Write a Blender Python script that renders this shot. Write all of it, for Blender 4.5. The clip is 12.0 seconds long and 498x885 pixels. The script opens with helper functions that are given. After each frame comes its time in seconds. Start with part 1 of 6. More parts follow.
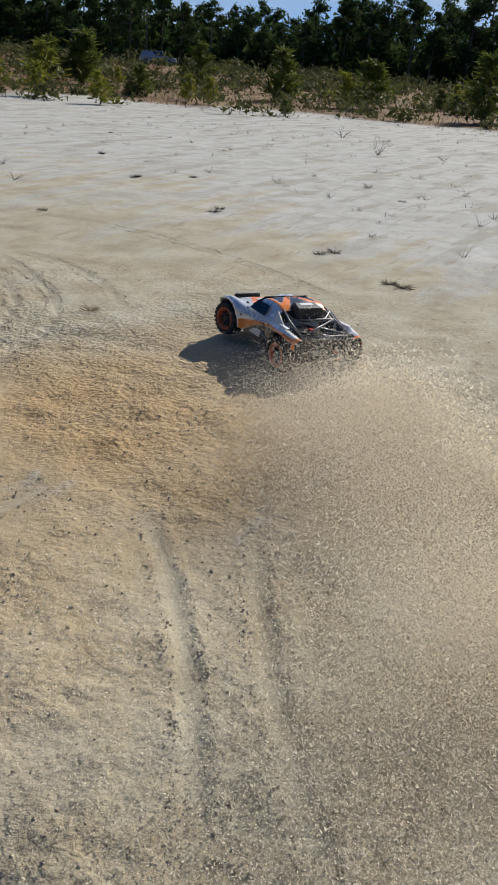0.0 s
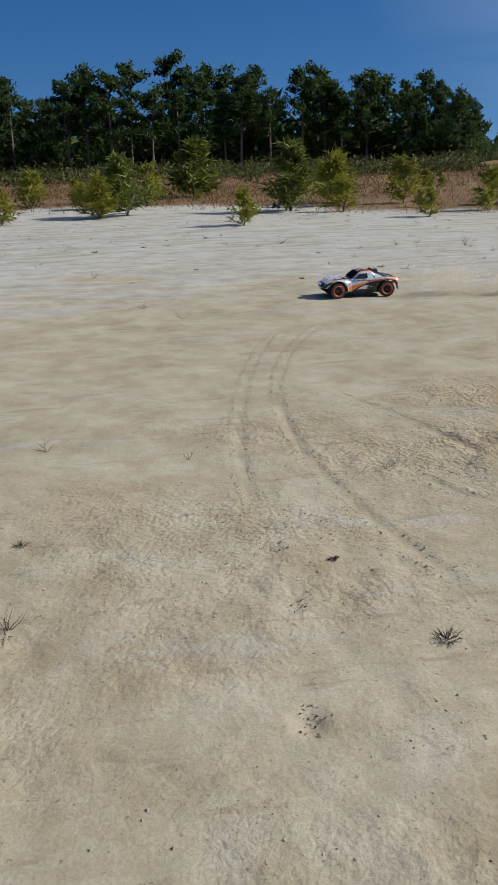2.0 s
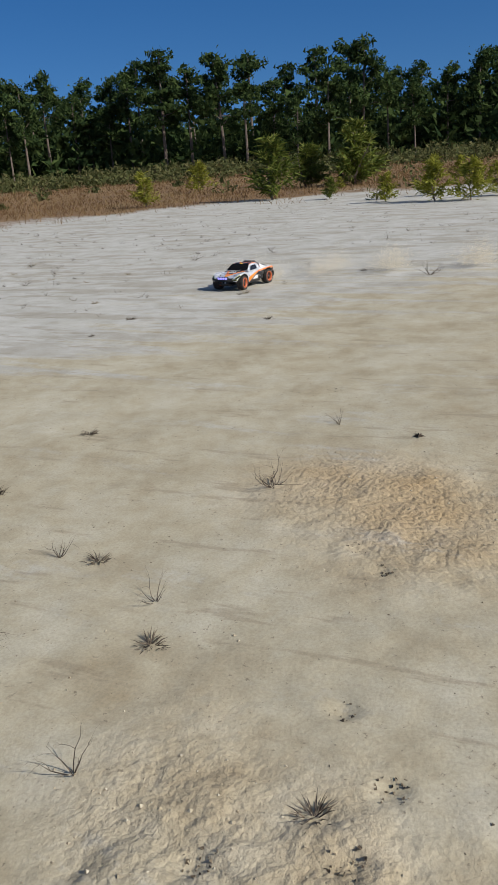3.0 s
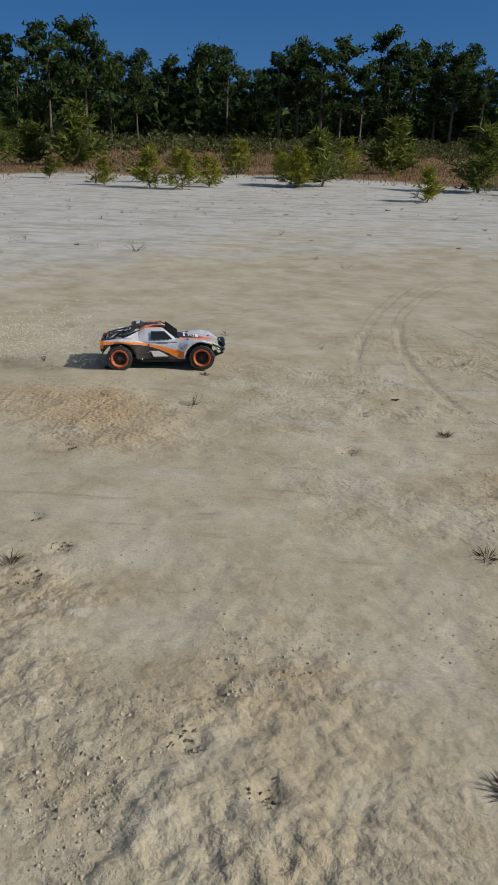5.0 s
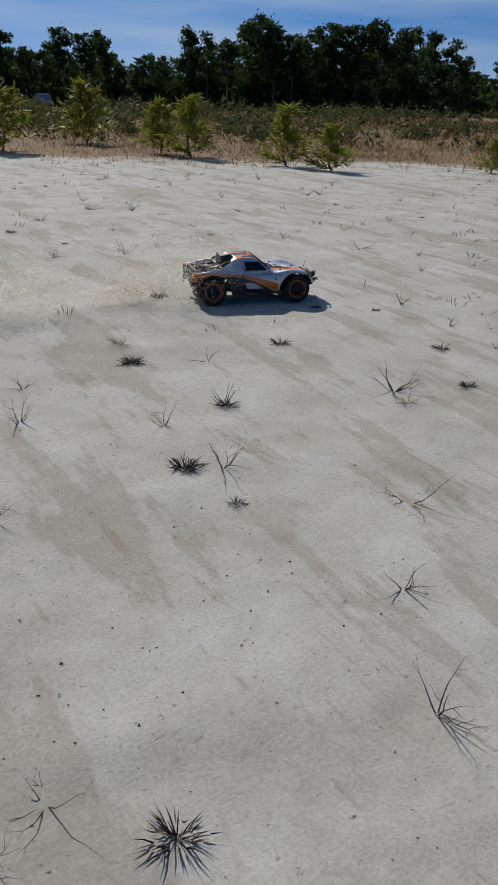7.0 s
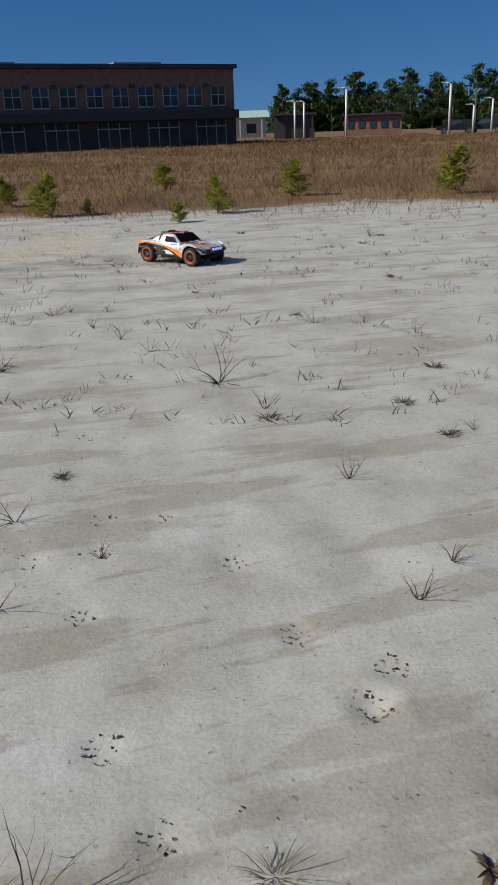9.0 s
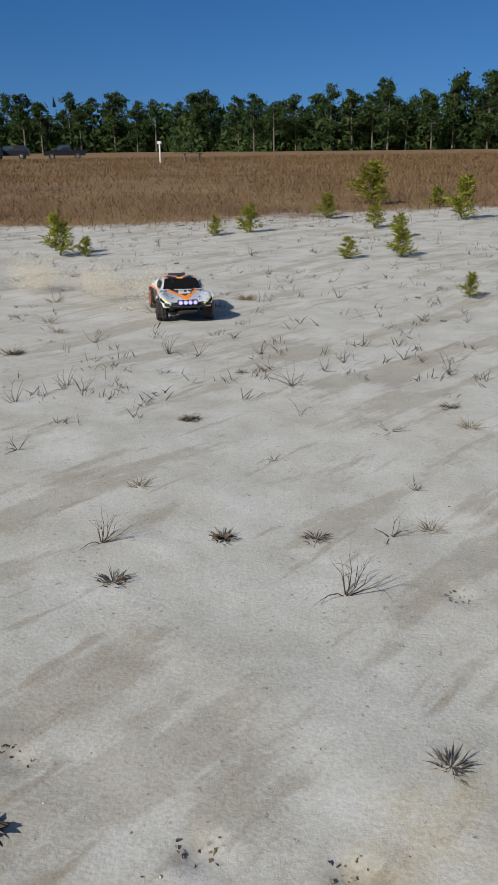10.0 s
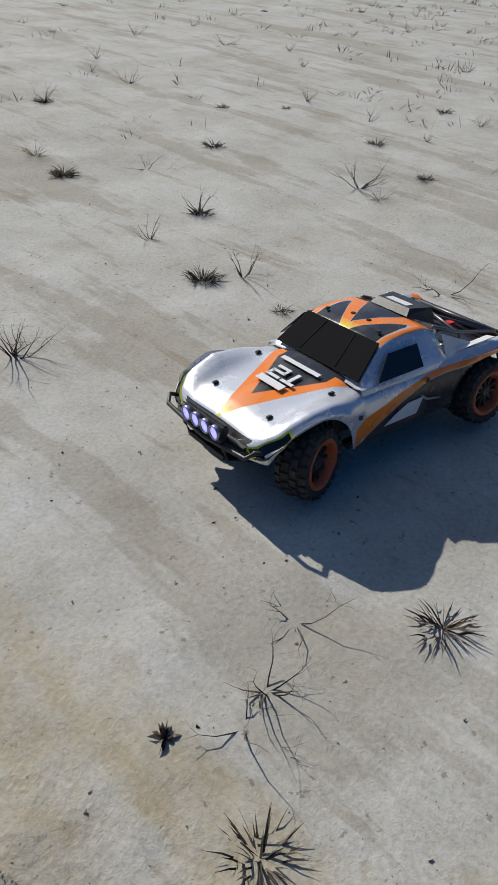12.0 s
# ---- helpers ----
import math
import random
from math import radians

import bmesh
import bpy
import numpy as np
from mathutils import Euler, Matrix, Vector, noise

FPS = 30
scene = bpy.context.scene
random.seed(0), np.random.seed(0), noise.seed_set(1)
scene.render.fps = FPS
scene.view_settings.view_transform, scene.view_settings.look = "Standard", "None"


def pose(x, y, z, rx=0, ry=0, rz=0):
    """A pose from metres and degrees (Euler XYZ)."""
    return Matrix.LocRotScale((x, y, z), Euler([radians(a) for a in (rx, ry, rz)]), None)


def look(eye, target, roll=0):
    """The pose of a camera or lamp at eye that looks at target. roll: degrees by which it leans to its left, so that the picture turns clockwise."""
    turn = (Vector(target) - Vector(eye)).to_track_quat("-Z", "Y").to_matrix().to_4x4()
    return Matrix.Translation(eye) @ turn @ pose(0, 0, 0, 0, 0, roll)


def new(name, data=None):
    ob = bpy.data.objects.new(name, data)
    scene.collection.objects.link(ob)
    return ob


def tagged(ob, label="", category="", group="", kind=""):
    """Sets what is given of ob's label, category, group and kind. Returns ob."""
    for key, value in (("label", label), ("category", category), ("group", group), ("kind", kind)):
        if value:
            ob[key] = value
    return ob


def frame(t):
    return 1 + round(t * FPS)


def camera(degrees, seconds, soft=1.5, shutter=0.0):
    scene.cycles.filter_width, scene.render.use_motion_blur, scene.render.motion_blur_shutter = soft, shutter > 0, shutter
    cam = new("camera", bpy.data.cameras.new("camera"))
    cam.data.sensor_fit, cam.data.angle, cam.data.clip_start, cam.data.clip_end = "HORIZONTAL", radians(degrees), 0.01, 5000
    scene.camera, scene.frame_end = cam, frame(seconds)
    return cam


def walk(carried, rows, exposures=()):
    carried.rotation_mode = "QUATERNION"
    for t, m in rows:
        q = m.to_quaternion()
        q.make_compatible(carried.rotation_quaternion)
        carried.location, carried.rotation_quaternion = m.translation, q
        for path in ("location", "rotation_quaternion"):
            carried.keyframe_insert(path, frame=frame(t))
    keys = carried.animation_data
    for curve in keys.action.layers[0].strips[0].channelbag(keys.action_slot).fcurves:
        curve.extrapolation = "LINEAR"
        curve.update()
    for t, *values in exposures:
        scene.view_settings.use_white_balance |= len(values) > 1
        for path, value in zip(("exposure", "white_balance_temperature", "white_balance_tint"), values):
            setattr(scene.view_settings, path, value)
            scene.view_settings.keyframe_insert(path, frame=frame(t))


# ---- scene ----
def cam_pose(x, y, z, yaw, pitch, roll):
    return pose(x, y, z) @ pose(0, 0, 0, 90 + pitch, 0, yaw) @ pose(0, 0, 0, 0, 0, roll)


# seconds, eye, yaw to the left from +y, pitch, roll
PATH = [
    (0.0, 0.006, 0.003, 1.445, 6.62, -24.75, 4.85),
    (0.3, -0.067, -0.081, 1.501, 6.57, -22.68, 3.24),
    (0.6, -0.297, -0.043, 1.484, 9.28, -22.31, 1.39),
    (1.0, -0.568, -0.091, 1.480, 26.02, -20.03, 1.41),
    (1.2, -0.624, -0.135, 1.447, 37.45, -19.29, -0.24),
    (1.5, -0.555, -0.348, 1.462, 49.09, -18.75, -0.84),
    (2.0, -0.303, -0.674, 1.476, 64.65, -18.97, -1.71),
    (2.5, 0.060, -0.918, 1.465, 77.14, -19.58, -0.75),
    (2.8, 0.390, -1.166, 1.456, 89.52, -19.41, -2.81),
    (3.2, 0.790, -1.370, 1.494, 101.00, -19.17, -4.09),
    (4.0, 1.379, -1.286, 1.501, 104.50, -20.03, -2.03),
    (4.8, 1.967, -1.202, 1.508, 88.51, -20.30, 0.03),
    (5.2, 1.983, -1.085, 1.510, 64.76, -20.47, 2.43),
    (5.5, 2.028, -0.971, 1.517, 47.50, -20.55, 1.58),
    (5.8, 2.104, -0.847, 1.512, 26.76, -20.80, 2.06),
    (6.0, 2.152, -0.808, 1.508, 15.12, -21.44, 1.47),
    (6.2, 2.143, -0.807, 1.498, 4.38, -22.29, -0.17),
    (6.5, 2.209, -0.741, 1.465, -11.92, -24.31, -2.83),
    (6.8, 2.420, -0.748, 1.509, -34.16, -24.54, -1.02),
    (7.0, 2.568, -0.762, 1.515, -49.39, -22.23, 1.64),
    (7.2, 2.735, -0.712, 1.483, -63.12, -20.02, 2.70),
    (8.8, 2.952, -1.100, 1.451, -121.21, -20.09, -1.62),
    (9.2, 2.870, -1.196, 1.439, -136.48, -20.52, -2.31),
    (9.5, 2.758, -1.193, 1.445, -146.46, -19.14, -3.05),
    (10.0, 2.604, -1.158, 1.438, -160.90, -19.69, -0.82),
    (10.5, 2.644, -0.989, 1.394, -171.71, -22.18, -0.10),
    (11.0, 2.729, -0.792, 1.369, -160.89, -26.01, 3.82),
    (11.3, 2.731, -0.648, 1.298, -140.60, -27.17, 4.87),
    (11.5, 2.727, -0.533, 1.287, -122.29, -28.52, 6.66),
    (11.6, 2.699, -0.428, 1.319, -110.99, -29.45, 5.96),
    (11.7, 2.602, -0.336, 1.352, -99.69, -30.39, 5.27),
    (11.8, 2.305, -0.226, 1.437, -88.39, -31.32, 4.58),
    (11.9, 2.213, -0.105, 1.463, -77.09, -32.26, 3.88),
    (12.0, 2.150, 0.056, 1.338, -65.79, -33.19, 3.19),
]
cam = camera(33.45, 12.0, soft=1.5, shutter=0.0)
walk(cam, [(t, cam_pose(*row)) for t, *row in PATH], exposures=[
    (0.0, 0.1), (0.6, 0.12), (1.2, 0.05), (1.8, 0.05), (3.2, 0.12), (4.0, 0.0), (5.0, -0.15), (5.5, -0.05), (6.0, 0.05), (6.5, 0.15), (7.0, -0.22), (8.8, -0.12), (9.5, 0.0), (10.5, 0.03), (11.5, -0.14), (12.0, -0.03)])

# ---- light ----
SUN_AZ, SUN_EL = 65.0, 35.0
sun = new("sun", bpy.data.lights.new("sun", "SUN"))
sun.data.energy, sun.data.angle, sun.data.color = 4.85, radians(0.55), (1.0, 0.955, 0.885)
sun_way = Vector((math.cos(radians(SUN_AZ)) * math.cos(radians(SUN_EL)), math.sin(radians(SUN_AZ)) * math.cos(radians(SUN_EL)), math.sin(radians(SUN_EL))))
sun.matrix_world = look(sun_way * 60, (0, 0, 0))
world = bpy.data.worlds.new("sky")
scene.world = world
world.use_nodes = True
wn, wl = world.node_tree.nodes, world.node_tree.links
sky = wn.new("ShaderNodeTexSky")
sky.sky_type, sky.sun_disc = "NISHITA", False
sky.sun_elevation, sky.sun_rotation = radians(SUN_EL), radians(90 - SUN_AZ)
sky.air_density, sky.dust_density, sky.ozone_density = 1.0, 0.2, 5.0
# the clear blue sky stays deep down to the tree tops
way = wn.new("ShaderNodeTexCoord")
lift = wn.new("ShaderNodeMapping")
lift.inputs["Location"].default_value = (0, 0, 0.15)
wl.new(way.outputs["Generated"], lift.inputs["Vector"])
wl.new(lift.outputs["Vector"], sky.inputs["Vector"])
deep = wn.new("ShaderNodeHueSaturation")
deep.inputs["Saturation"].default_value, deep.inputs["Hue"].default_value = 1.27, 0.507
wl.new(sky.outputs[0], deep.inputs["Color"])
# thin cirrus on the side of the sun
veil, spread = wn.new("ShaderNodeTexNoise"), wn.new("ShaderNodeMapping")
spread.inputs["Scale"].default_value = (2.0, 2.0, 16.0)
veil.inputs["Scale"].default_value, veil.inputs["Detail"].default_value = 1.3, 6
wl.new(way.outputs["Generated"], spread.inputs["Vector"])
wl.new(spread.outputs["Vector"], veil.inputs["Vector"])
toward = wn.new("ShaderNodeVectorMath")
toward.operation = "DOT_PRODUCT"
toward.inputs[1].default_value = sun_way.normalized()
wl.new(way.outputs["Generated"], toward.inputs[0])


def sky_range(socket, low, high, top):
    r = wn.new("ShaderNodeMapRange")
    for k, v in zip((1, 2, 3, 4), (low, high, 0.0, top)):
        r.inputs[k].default_value = v
    wl.new(socket, r.inputs[0])
    return r.outputs[0]


thin = wn.new("ShaderNodeMath")
thin.operation = "MULTIPLY"
wl.new(sky_range(veil.outputs["Fac"], 0.32, 0.62, 1.0), thin.inputs[0])
wl.new(sky_range(toward.outputs["Value"], 0.2, 0.8, 0.65), thin.inputs[1])
cirrus = wn.new("ShaderNodeMix")
cirrus.data_type = "RGBA"
wl.new(thin.outputs[0], cirrus.inputs[0])
wl.new(deep.outputs[0], cirrus.inputs[6])
cirrus.inputs[7].default_value = (7.0, 8.2, 9.4, 1)
wl.new(cirrus.outputs[2], wn["Background"].inputs[0])
wn["Background"].inputs[1].default_value = 0.077


# ---- materials ----
def material(name, rough=0.6, metal=0.0, base=(0.5, 0.5, 0.5)):
    m = bpy.data.materials.new(name)
    m.use_nodes = True
    b = m.node_tree.nodes["Principled BSDF"]
    b.inputs["Roughness"].default_value, b.inputs["Metallic"].default_value = rough, metal
    b.inputs["Base Color"].default_value = (*base, 1)
    return m, m.node_tree, b


def link(nt, a, b):
    nt.links.new(a, b)


def noise_node(nt, scale, detail=4, rough=0.6, coord="Object"):
    tc = nt.nodes.new("ShaderNodeTexCoord")
    n = nt.nodes.new("ShaderNodeTexNoise")
    n.inputs["Scale"].default_value, n.inputs["Detail"].default_value, n.inputs["Roughness"].default_value = scale, detail, rough
    link(nt, tc.outputs[coord], n.inputs["Vector"])
    return n.outputs["Fac"]


def ramp(nt, fac, *stops):
    r = nt.nodes.new("ShaderNodeValToRGB")
    els = r.color_ramp.elements
    while len(els) < len(stops):
        els.new(0.5)
    for e, (p, c) in zip(els, stops):
        e.position, e.color = p, (*c, 1)
    link(nt, fac, r.inputs[0])
    return r.outputs[0]


def mix(nt, fac, a, b, mode="MIX"):
    m = nt.nodes.new("ShaderNodeMix")
    m.data_type, m.blend_type = "RGBA", mode
    for sock, v in ((m.inputs[0], fac), (m.inputs[6], a), (m.inputs[7], b)):
        if isinstance(v, bpy.types.NodeSocket):
            link(nt, v, sock)
        else:
            sock.default_value = v if isinstance(v, float) else (*v, 1)
    return m.outputs[2]


def attr(nt, name):
    a = nt.nodes.new("ShaderNodeAttribute")
    a.attribute_name = name
    return a.outputs["Fac"]


def maths(nt, op, a, b=0.0):
    m = nt.nodes.new("ShaderNodeMath")
    m.operation = op
    for sock, v in zip(m.inputs, (a, b)):
        if isinstance(v, bpy.types.NodeSocket):
            link(nt, v, sock)
        else:
            sock.default_value = v
    return m.outputs[0]


def bump(nt, b, height, strength, dist):
    n = nt.nodes.new("ShaderNodeBump")
    n.inputs["Strength"].default_value, n.inputs["Distance"].default_value = strength, dist
    link(nt, height, n.inputs["Height"])
    link(nt, n.outputs[0], b.inputs["Normal"])


def island(nt):
    return nt.nodes.new("ShaderNodeNewGeometry").outputs["Random Per Island"]


def varied(name, colours, rough=0.7, metal=0.0, scale=30.0, bumps=0.0, per_island=False, translucent=0.0):
    """A surface whose colour runs over a ramp by noise at two scales, or piece by piece."""
    m, nt, b = material(name, rough, metal)
    fine = noise_node(nt, scale * 7, 3)
    fac = maths(nt, "ADD", maths(nt, "MULTIPLY", noise_node(nt, scale), 0.6), maths(nt, "MULTIPLY", fine, 0.4))
    if per_island:
        fac = maths(nt, "ADD", maths(nt, "MULTIPLY", fac, 0.5), maths(nt, "MULTIPLY", island(nt), 0.5))
    n = len(colours)
    link(nt, ramp(nt, fac, *[(0.28 + 0.44 * i / max(1, n - 1), c) for i, c in enumerate(colours)]), b.inputs["Base Color"])
    if bumps:
        bump(nt, b, fine, bumps, 0.01)
    if translucent:
        b.inputs["Specular IOR Level"].default_value = 0.12
        t = nt.nodes.new("ShaderNodeBsdfTranslucent")
        link(nt, b.inputs["Base Color"].links[0].from_socket, t.inputs[0])
        ms = nt.nodes.new("ShaderNodeMixShader")
        ms.inputs[0].default_value = translucent
        link(nt, b.outputs[0], ms.inputs[1])
        link(nt, t.outputs[0], ms.inputs[2])
        link(nt, ms.outputs[0], nt.nodes["Material Output"].inputs["Surface"])
    return m


def streak_node(nt, along, across, turn, detail=5):
    """Noise drawn out along the heading turn (degrees from +x)."""
    tc, mp, n = nt.nodes.new("ShaderNodeTexCoord"), nt.nodes.new("ShaderNodeMapping"), nt.nodes.new("ShaderNodeTexNoise")
    rot = nt.nodes.new("ShaderNodeMapping")
    rot.inputs["Rotation"].default_value = (0, 0, radians(-turn))
    mp.inputs["Scale"].default_value = (along, across, 1)
    n.inputs["Scale"].default_value, n.inputs["Detail"].default_value, n.inputs["Roughness"].default_value = 1.0, detail, 0.62
    link(nt, tc.outputs["Object"], rot.inputs[0])
    link(nt, rot.outputs[0], mp.inputs[0])
    link(nt, mp.outputs[0], n.inputs["Vector"])
    return n.outputs["Fac"]


def ground_material():
    m, nt, b = material("sand", 0.95)
    b.inputs["Specular IOR Level"].default_value = 0.2
    big, mid, fine, grain = (noise_node(nt, s, 6, 0.68) for s in (0.5, 2.6, 15.0, 85.0))
    streak = streak_node(nt, 0.55, 2.6, 68)
    thread = streak_node(nt, 1.6, 9.0, 72, 6)
    churn = attr(nt, "churn")
    pale = ramp(nt, mid, (0.3, (0.375, 0.357, 0.303)), (0.5, (0.455, 0.441, 0.392)), (0.7, (0.535, 0.525, 0.487)))
    tan = ramp(nt, mid, (0.28, (0.32, 0.265, 0.172)), (0.5, (0.415, 0.368, 0.262)), (0.72, (0.487, 0.45, 0.35)))
    tan = mix(nt, maths(nt, "MULTIPLY", attr(nt, "ochre"), 0.7), tan, (0.47, 0.30, 0.13))
    edge = maths(nt, "ADD", attr(nt, "white"), maths(nt, "MULTIPLY", maths(nt, "SUBTRACT", fine, 0.5), 0.7))
    edge = maths(nt, "ADD", edge, maths(nt, "MULTIPLY", maths(nt, "SUBTRACT", streak, 0.5), 3.0))
    c = mix(nt, ramp(nt, edge, (0.3, (0, 0, 0)), (0.75, (1, 1, 1))), tan, pale)
    damp = ramp(nt, maths(nt, "ADD", streak, maths(nt, "MULTIPLY", maths(nt, "SUBTRACT", fine, 0.5), 0.12)), (0.535, (0, 0, 0)), (0.575, (1, 1, 1)))
    c = mix(nt, maths(nt, "MULTIPLY", damp, maths(nt, "ADD", 0.1, maths(nt, "MULTIPLY", maths(nt, "MINIMUM", attr(nt, "white"), 1.0), 0.3))), c, (0.255, 0.22, 0.155))
    c = mix(nt, maths(nt, "MULTIPLY", ramp(nt, thread, (0.6, (0, 0, 0)), (0.66, (1, 1, 1))), 0.45), c, (0.25, 0.205, 0.14))
    # shade of small hollows painted brown, where the bump's own noise is low
    pit_shade = ramp(nt, fine, (0.33, (1, 1, 1)), (0.43, (0, 0, 0)))
    c = mix(nt, maths(nt, "MULTIPLY", pit_shade, maths(nt, "ADD", 0.12, maths(nt, "MULTIPLY", churn, 0.4))), c, (0.2, 0.155, 0.10))
    specks = ramp(nt, noise_node(nt, 40.0, 3, 0.6), (0.29, (1, 1, 1)), (0.34, (0, 0, 0)))
    c = mix(nt, maths(nt, "MULTIPLY", specks, 0.55), c, (0.13, 0.10, 0.07))
    c = mix(nt, 0.5, c, ramp(nt, grain, (0.3, (0.55, 0.55, 0.55)), (0.6, (1.0, 1.0, 1.0))), "MULTIPLY")
    field = ramp(nt, noise_node(nt, 0.25, 5), (0.3, (0.12, 0.075, 0.04)), (0.55, (0.2, 0.125, 0.062)), (0.75, (0.2, 0.16, 0.075)))
    gr = maths(nt, "ADD", attr(nt, "grass"), maths(nt, "MULTIPLY", maths(nt, "SUBTRACT", mid, 0.5), 0.8))
    c = mix(nt, ramp(nt, gr, (0.4, (0, 0, 0)), (0.62, (1, 1, 1))), c, field)
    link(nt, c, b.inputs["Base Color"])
    tc, vo = nt.nodes.new("ShaderNodeTexCoord"), nt.nodes.new("ShaderNodeTexVoronoi")
    vo.inputs["Scale"].default_value = 34.0
    link(nt, tc.outputs["Object"], vo.inputs["Vector"])
    crumbs = maths(nt, "MULTIPLY", maths(nt, "SUBTRACT", 0.6, vo.outputs["Distance"]), maths(nt, "MULTIPLY", churn, 0.3))
    rough = maths(nt, "ADD", 0.03, maths(nt, "MULTIPLY", churn, 0.5))
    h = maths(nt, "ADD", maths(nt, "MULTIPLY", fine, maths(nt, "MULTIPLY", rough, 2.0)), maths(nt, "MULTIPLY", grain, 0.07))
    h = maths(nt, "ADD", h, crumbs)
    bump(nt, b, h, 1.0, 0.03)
    return m


def paint_material():
    """Metallic silver body paint with orange, black and yellow areas drawn on the shell."""
    m, nt, b = material("body_paint", 0.3, 0.0)
    silver = ramp(nt, noise_node(nt, 900, 2), (0.35, (0.62, 0.63, 0.65)), (0.65, (0.74, 0.75, 0.77)))
    sharp = lambda name: ramp(nt, attr(nt, name), (0.499, (0, 0, 0)), (0.503, (1, 1, 1)))
    orange = ramp(nt, attr(nt, "yellow"), (0.55, (0.85, 0.22, 0.02)), (0.62, (0.8, 0.72, 0.03)))
    ob, bk = sharp("orange"), sharp("black")
    c = mix(nt, ob, silver, orange)
    c = mix(nt, bk, c, (0.018, 0.018, 0.021))
    dusty = ramp(nt, noise_node(nt, 9, 5), (0.45, (0, 0, 0)), (0.75, (1, 1, 1)))
    c = mix(nt, maths(nt, "MULTIPLY", dusty, 0.16), c, (0.42, 0.35, 0.26))
    link(nt, c, b.inputs["Base Color"])
    link(nt, maths(nt, "MULTIPLY", maths(nt, "SUBTRACT", 1.0, maths(nt, "MAXIMUM", ob, bk)), 0.4), b.inputs["Metallic"])
    link(nt, maths(nt, "ADD", 0.24, maths(nt, "MULTIPLY", dusty, 0.25)), b.inputs["Roughness"])
    b.inputs["Coat Weight"].default_value, b.inputs["Coat Roughness"].default_value = 0.15, 0.12
    return m


def glow(name, colour, strength):
    m, nt, b = material(name, 0.2, 0, colour)
    b.inputs["Emission Color"].default_value, b.inputs["Emission Strength"].default_value = (*colour, 1), strength
    return m


SAND = ground_material()
PAINT = paint_material()
BLACK = varied("black_plastic", [(0.012, 0.012, 0.013), (0.03, 0.029, 0.028), (0.06, 0.053, 0.045)], 0.5, 0, 40, 0.1)
RUBBER = varied("tyre_rubber", [(0.016, 0.015, 0.014), (0.035, 0.03, 0.026), (0.11, 0.09, 0.068)], 0.85, 0, 22, 0.3)
ORANGE = varied("orange_nylon", [(0.3, 0.05, 0.015), (0.46, 0.085, 0.02), (0.36, 0.2, 0.12)], 0.45, 0, 25)
STEEL = varied("dull_steel", [(0.25, 0.25, 0.26), (0.4, 0.4, 0.4)], 0.4, 0.9, 60)
# near-black without sheen: shade inside the open windscreen, put into the colour
VOID = material("shade_black", 0.9, 0, (0.006, 0.006, 0.007))[0]
VOID.node_tree.nodes["Principled BSDF"].inputs["Specular IOR Level"].default_value = 0.1
TINT = material("tinted_window", 0.08, 0, (0.012, 0.014, 0.018))[0]
WHITE = varied("white_decal", [(0.62, 0.62, 0.6), (0.75, 0.75, 0.74)], 0.4, 0, 60)
LIME = material("lime_decal", 0.4, 0, (0.62, 0.68, 0.03))[0]
RED = material("red_switch", 0.35, 0, (0.55, 0.03, 0.02))[0]
LAMP = glow("violet_led", (0.30, 0.28, 1.0), 1.6)
LAMP_RIM = material("lamp_rim", 0.3, 0.6, (0.35, 0.35, 0.42))[0]
TWIG = varied("dry_twig", [(0.028, 0.02, 0.014), (0.07, 0.05, 0.034), (0.14, 0.105, 0.07)], 0.9, 0, 12, 0, True)
STRAW = varied("dry_straw", [(0.13, 0.10, 0.06), (0.26, 0.20, 0.11), (0.35, 0.28, 0.16)], 0.9, 0, 8, 0, True, 0.25)
NEEDLE = varied("pine_needles", [(0.06, 0.085, 0.015), (0.11, 0.145, 0.025), (0.18, 0.19, 0.04)], 0.6, 0, 3, 0, True, 0.3)
SAPLING = varied("sapling_needles", [(0.14, 0.165, 0.018), (0.235, 0.24, 0.03), (0.32, 0.30, 0.055)], 0.6, 0, 4, 0, True, 0.35)
OLIVE = varied("olive_scrub", [(0.05, 0.06, 0.02), (0.09, 0.1, 0.035), (0.13, 0.12, 0.05)], 0.7, 0, 2, 0, True, 0.3)
BROWN = varied("brown_grass", [(0.12, 0.07, 0.036), (0.21, 0.128, 0.062), (0.28, 0.195, 0.10)], 0.9, 0, 0.3, 0, True, 0.3)
FOLIAGE = varied("tree_foliage", [(0.022, 0.042, 0.015), (0.046, 0.076, 0.024), (0.075, 0.108, 0.033)], 0.95, 0, 0.4, 0, True, 0.35)
BARK = varied("bark", [(0.07, 0.052, 0.04), (0.14, 0.11, 0.088), (0.22, 0.185, 0.16)], 0.95, 0, 1.2, 0.4)
EARTH = varied("damp_earth", [(0.07, 0.05, 0.032), (0.13, 0.10, 0.065), (0.22, 0.175, 0.12)], 0.95, 0, 20, 0.4, True)
CLOD = varied("clod", [(0.24, 0.19, 0.125), (0.35, 0.295, 0.205), (0.46, 0.41, 0.31)], 0.95, 0, 9, 0.5, True)
DUST = varied("dust", [(0.80, 0.71, 0.54), (0.84, 0.76, 0.60), (0.88, 0.81, 0.67)], 1.0, 0, 2, 0, True, 0.5)
CAGE = varied("grey_tube", [(0.10, 0.10, 0.105), (0.2, 0.2, 0.2)], 0.35, 0.5, 40)


